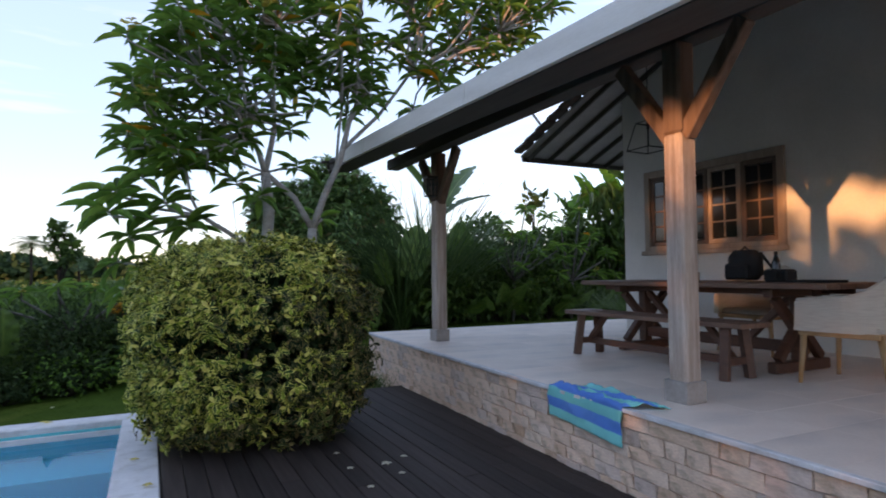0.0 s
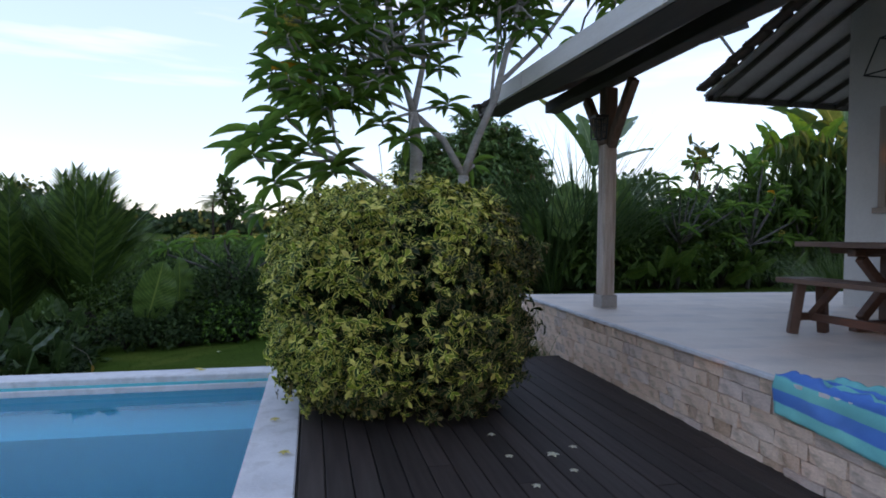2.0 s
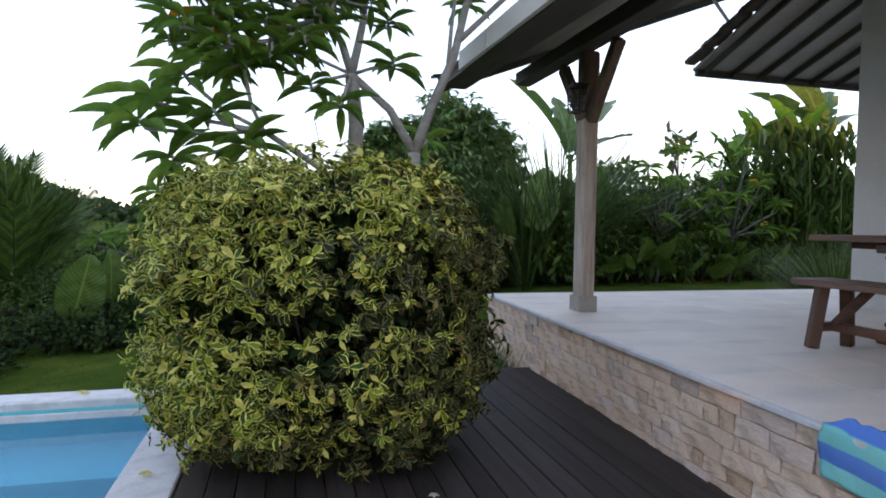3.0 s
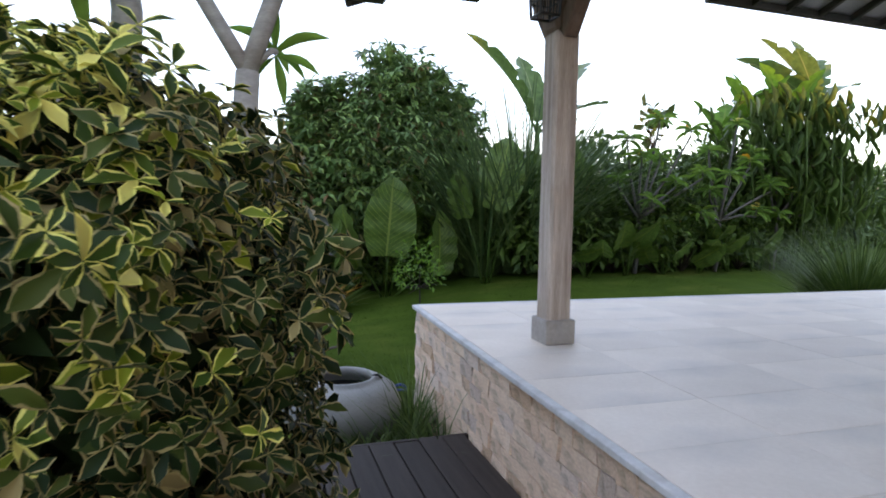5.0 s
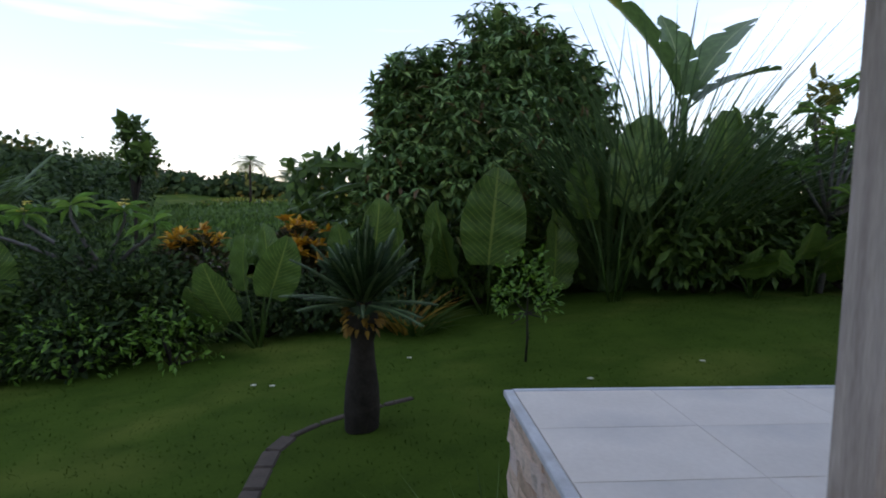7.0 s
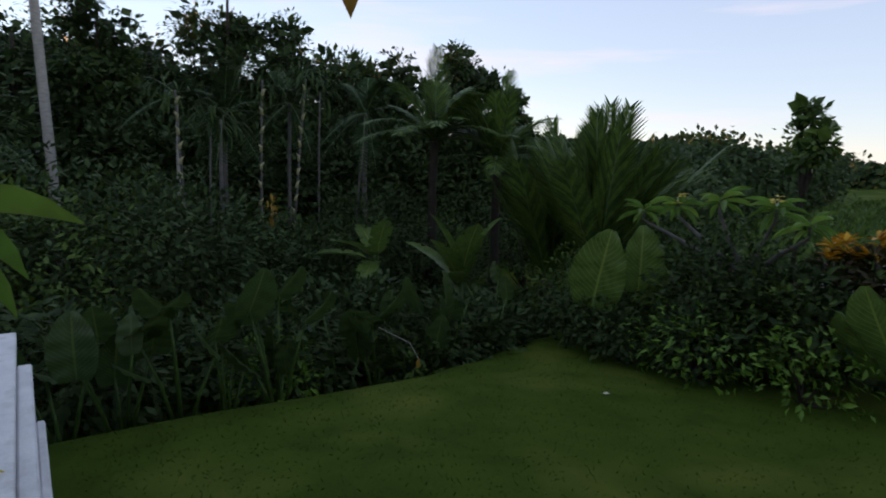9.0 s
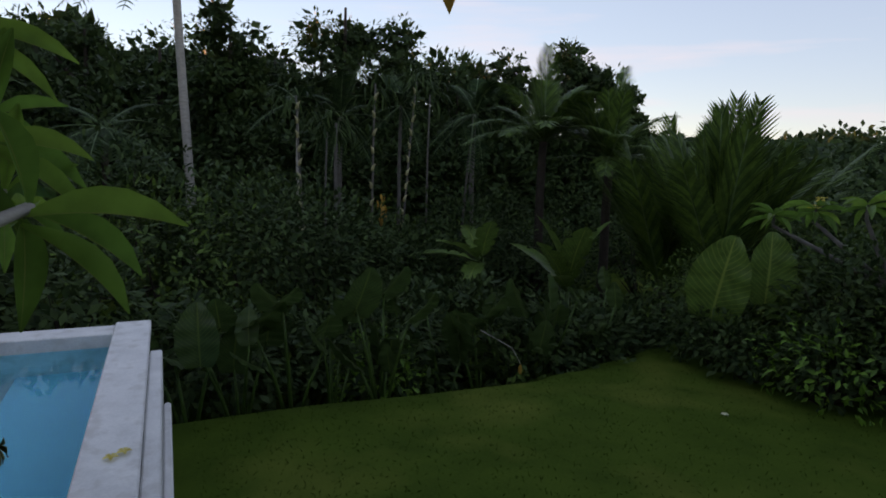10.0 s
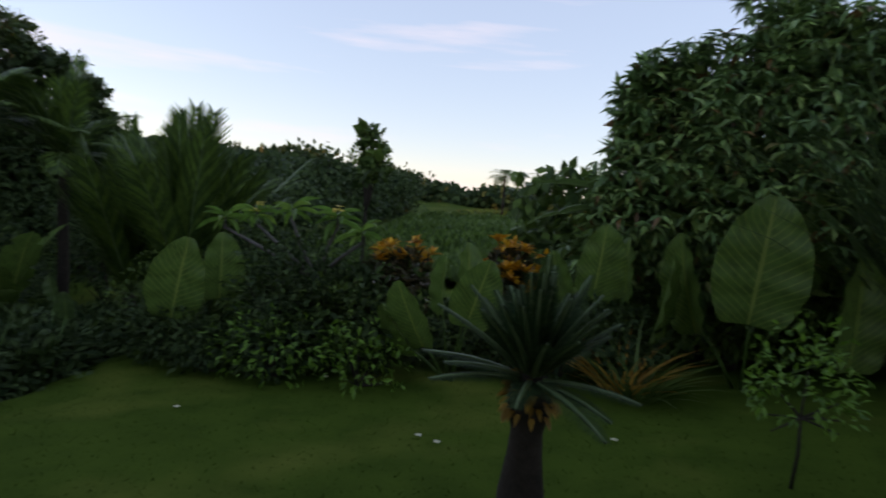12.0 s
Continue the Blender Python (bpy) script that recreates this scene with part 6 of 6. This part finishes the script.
# drain strip of flat stones in the lawn
kerb = thing("stone_edging", "row of flat dark edging stones sunk in the lawn", "edging", kind="structure")
edge = [(1.42, 8.45), (1.45, 8.75), (1.47, 9.05), (1.48, 9.35), (1.49, 9.62), (1.58, 9.86), (1.78, 10.06), (2.02, 10.2), (2.28, 10.32), (2.54, 10.42)]
for (x0, y0), (x1, y1) in zip(edge, edge[1:]):
    a, b2 = Vector((x0, y0, ground_z(x0, y0) - 0.005)), Vector((x1, y1, ground_z(x1, y1) - 0.005))
    wd = 0.13 if y0 < 9.8 else 0.06
    part("edging_stone", bar(bmesh.new(), a.lerp(b2, 0.03), a.lerp(b2, 0.97), wd, 0.05, 0.012), M_SOIL, kerb)

# short grass over the near lawn
RNG = np.random.default_rng(66)
k = 44000
gx2, gy2 = RNG.uniform(-5.2, 9.5, k), 6.75 + 7.2 * RNG.uniform(0, 1, k) ** 1.3
ok = ~((gx2 > 2.6) & (gy2 < 8.0)) & ~((gx2 < 0.2) & (gy2 < 6.9))
gx2, gy2 = gx2[ok], gy2[ok]
k = len(gx2)
at = np.stack([gx2, gy2, np.array([ground_z(a, b2) for a, b2 in zip(gx2, gy2)]) - 0.004], 1)
M_TURF = leaf_material("turf_blade", (0.022, 0.048, 0.006), (0.046, 0.084, 0.011), rough=0.8, through_light=0.55, sheen=0.05)
turf = thing("lawn_turf", "short mown grass blades of the lawn", "grass", kind="stuff")
leaves("blades", grid_leaf(blade, 2, 1, 0.0, 0.3), at, np.stack([RNG.normal(0, 0.9, k), RNG.normal(0, 0.9, k), np.full(k, 0.7)], 1), RNG.normal(0, 0.4, (k, 3)) + np.array((0, 0, 1)), RNG.uniform(0.022, 0.042, k), 0.008, M_TURF, turf)

# ---- pieces: deck planks, terrace tiles, wall stones ----
deck = thing("deck", "dark brown stained timber deck boards", "deck", kind="structure")
tagged(part("joist_base", boxes(span(DECK_X0 - 0.012, DECK_X1, -4.3, DECK_Y1 - 0.02, -0.5, -0.035)), M_RAFTER, deck))
PW = 0.139
for i in range(19):
    x = DECK_X0 + 0.005 + PW * (i + 0.5)
    cuts = [-4.3, -4.3 + RNG.uniform(1.5, 3.5)]
    while cuts[-1] < DECK_Y1 - 2.6:
        cuts.append(cuts[-1] + RNG.choice((2.4, 3.0, 3.6)))
    cuts[-1] = DECK_Y1 - RNG.uniform(0, 0.02)
    for a, b2 in zip(cuts, cuts[1:]):
        bm = bmesh.new()
        add_box(bm, (0, 0, -0.014), (PW - 0.007, b2 - a - 0.004, 0.028), 0.003)
        ob = part("plank", bm, M_DECK, deck)
        ob.location = (x, (a + b2) / 2, RNG.uniform(-0.0015, 0.0015))
part("end_board", boxes(span(DECK_X0, DECK_X1, DECK_Y1 + 0.002, DECK_Y1 + 0.03, -0.4, -0.004), bevel=0.003), M_DECK, deck)

floor = thing("terrace_floor", "pale travertine tiled terrace floor", "floor", kind="structure")
floor.matrix_basis = SKEW
TX, TY = 0.6, 0.4
tile_bm = bmesh.new()
add_box(tile_bm, (0, 0, -0.015), (TX - 0.002, TY - 0.002, 0.03), 0.001)
tile = part("tile", tile_bm, M_TILE, floor)
first = True
for i in range(6):
    x = 2.79 + TX * (i + 0.5)
    for j in range(32):
        y = 7.92 - TY * (j + 0.5)
        if x - TX / 2 > WALL_X - 0.03:
            continue
        if first:
            ob, first = tile, False
        else:
            ob = new("tile", tile.data)
            ob.parent = floor
        ob.location = (x, y, FLOOR_Z + RNG.uniform(-0.0006, 0.0006))
        ob.rotation_euler = (0, 0, math.pi * int(RNG.integers(0, 2)))
for i in range(12):
    for j in range(4):
        ob = new("tile", tile.data)
        ob.parent = floor
        ob.location = (6.39 + TX * (i + 0.5), 7.92 - TY * (j + 0.5), FLOOR_Z)
bm = bmesh.new()
add_box(bm, *span(2.745, 2.787, -4.5, 7.94, FLOOR_Z - 0.026, FLOOR_Z + 0.002), 0.004)
add_box(bm, *span(2.787, 13, 7.921, 7.955, FLOOR_Z - 0.026, FLOOR_Z + 0.002), 0.004)
part("edge_strip", bm, M_COPING, floor)

cl = thing("stone_cladding", "cream split limestone cladding of the terrace wall", "cladding", kind="structure")
cl.matrix_basis = SKEW
stone_meshes = []
for v in range(14):
    bm = bmesh.new()
    add_box(bm, (0, 0, 0), (1, 1, 1), 0)
    bmesh.ops.subdivide_edges(bm, edges=[e for e in bm.edges if abs(e.verts[0].co.y - e.verts[1].co.y) > 0.5], cuts=2)
    for q in bm.verts:
        if q.co.x < 0:
            q.co.x -= RNG.uniform(-0.15, 0.2)
            q.co.y *= RNG.uniform(0.978, 0.998)
            q.co.z *= RNG.uniform(0.955, 0.995)
    sm = bpy.data.meshes.new("stone")
    bm.to_mesh(sm)
    bm.free()
    sm.materials.append(M_STONE)
    stone_meshes.append(sm)
ROWH = [0.09, 0.1, 0.078, 0.094, 0.085]
z = FLOOR_Z - 0.028
rows = []
r = 0
while z > -0.45:
    hgt = ROWH[r % 5]
    rows.append((z - hgt, hgt))
    z -= hgt
    r += 1
for zi, hgt in rows:
    y = 7.93
    y_end = -1.6 if zi > -0.1 else 6.6
    while y > y_end:
        ln = RNG.uniform(0.1, 0.32)
        ob = new("stone", stone_meshes[int(RNG.integers(0, 14))])
        ob.parent = cl
        ob.location = (2.805 + RNG.uniform(-0.006, 0.006), y - ln / 2, zi + hgt / 2)
        ob.scale = (0.06, ln - 0.004, hgt - 0.004)
        y -= ln

# unseen low shrubs added at the scrub's foot west of the pool, stopping stray sun
RNG = np.random.default_rng(91)
for i in range(12):
    shrub("forest_shrub", "unseen low shrub added at the foot of the scrub against the sun", -14.0 + RNG.uniform(-0.3, 0.3), -8.5 + i * 0.85, 0.9, 0.8, 2.4, 900, 0.28, L_FOREST, i + 400, group="undergrowth", depth=0.2, shape=TINY)
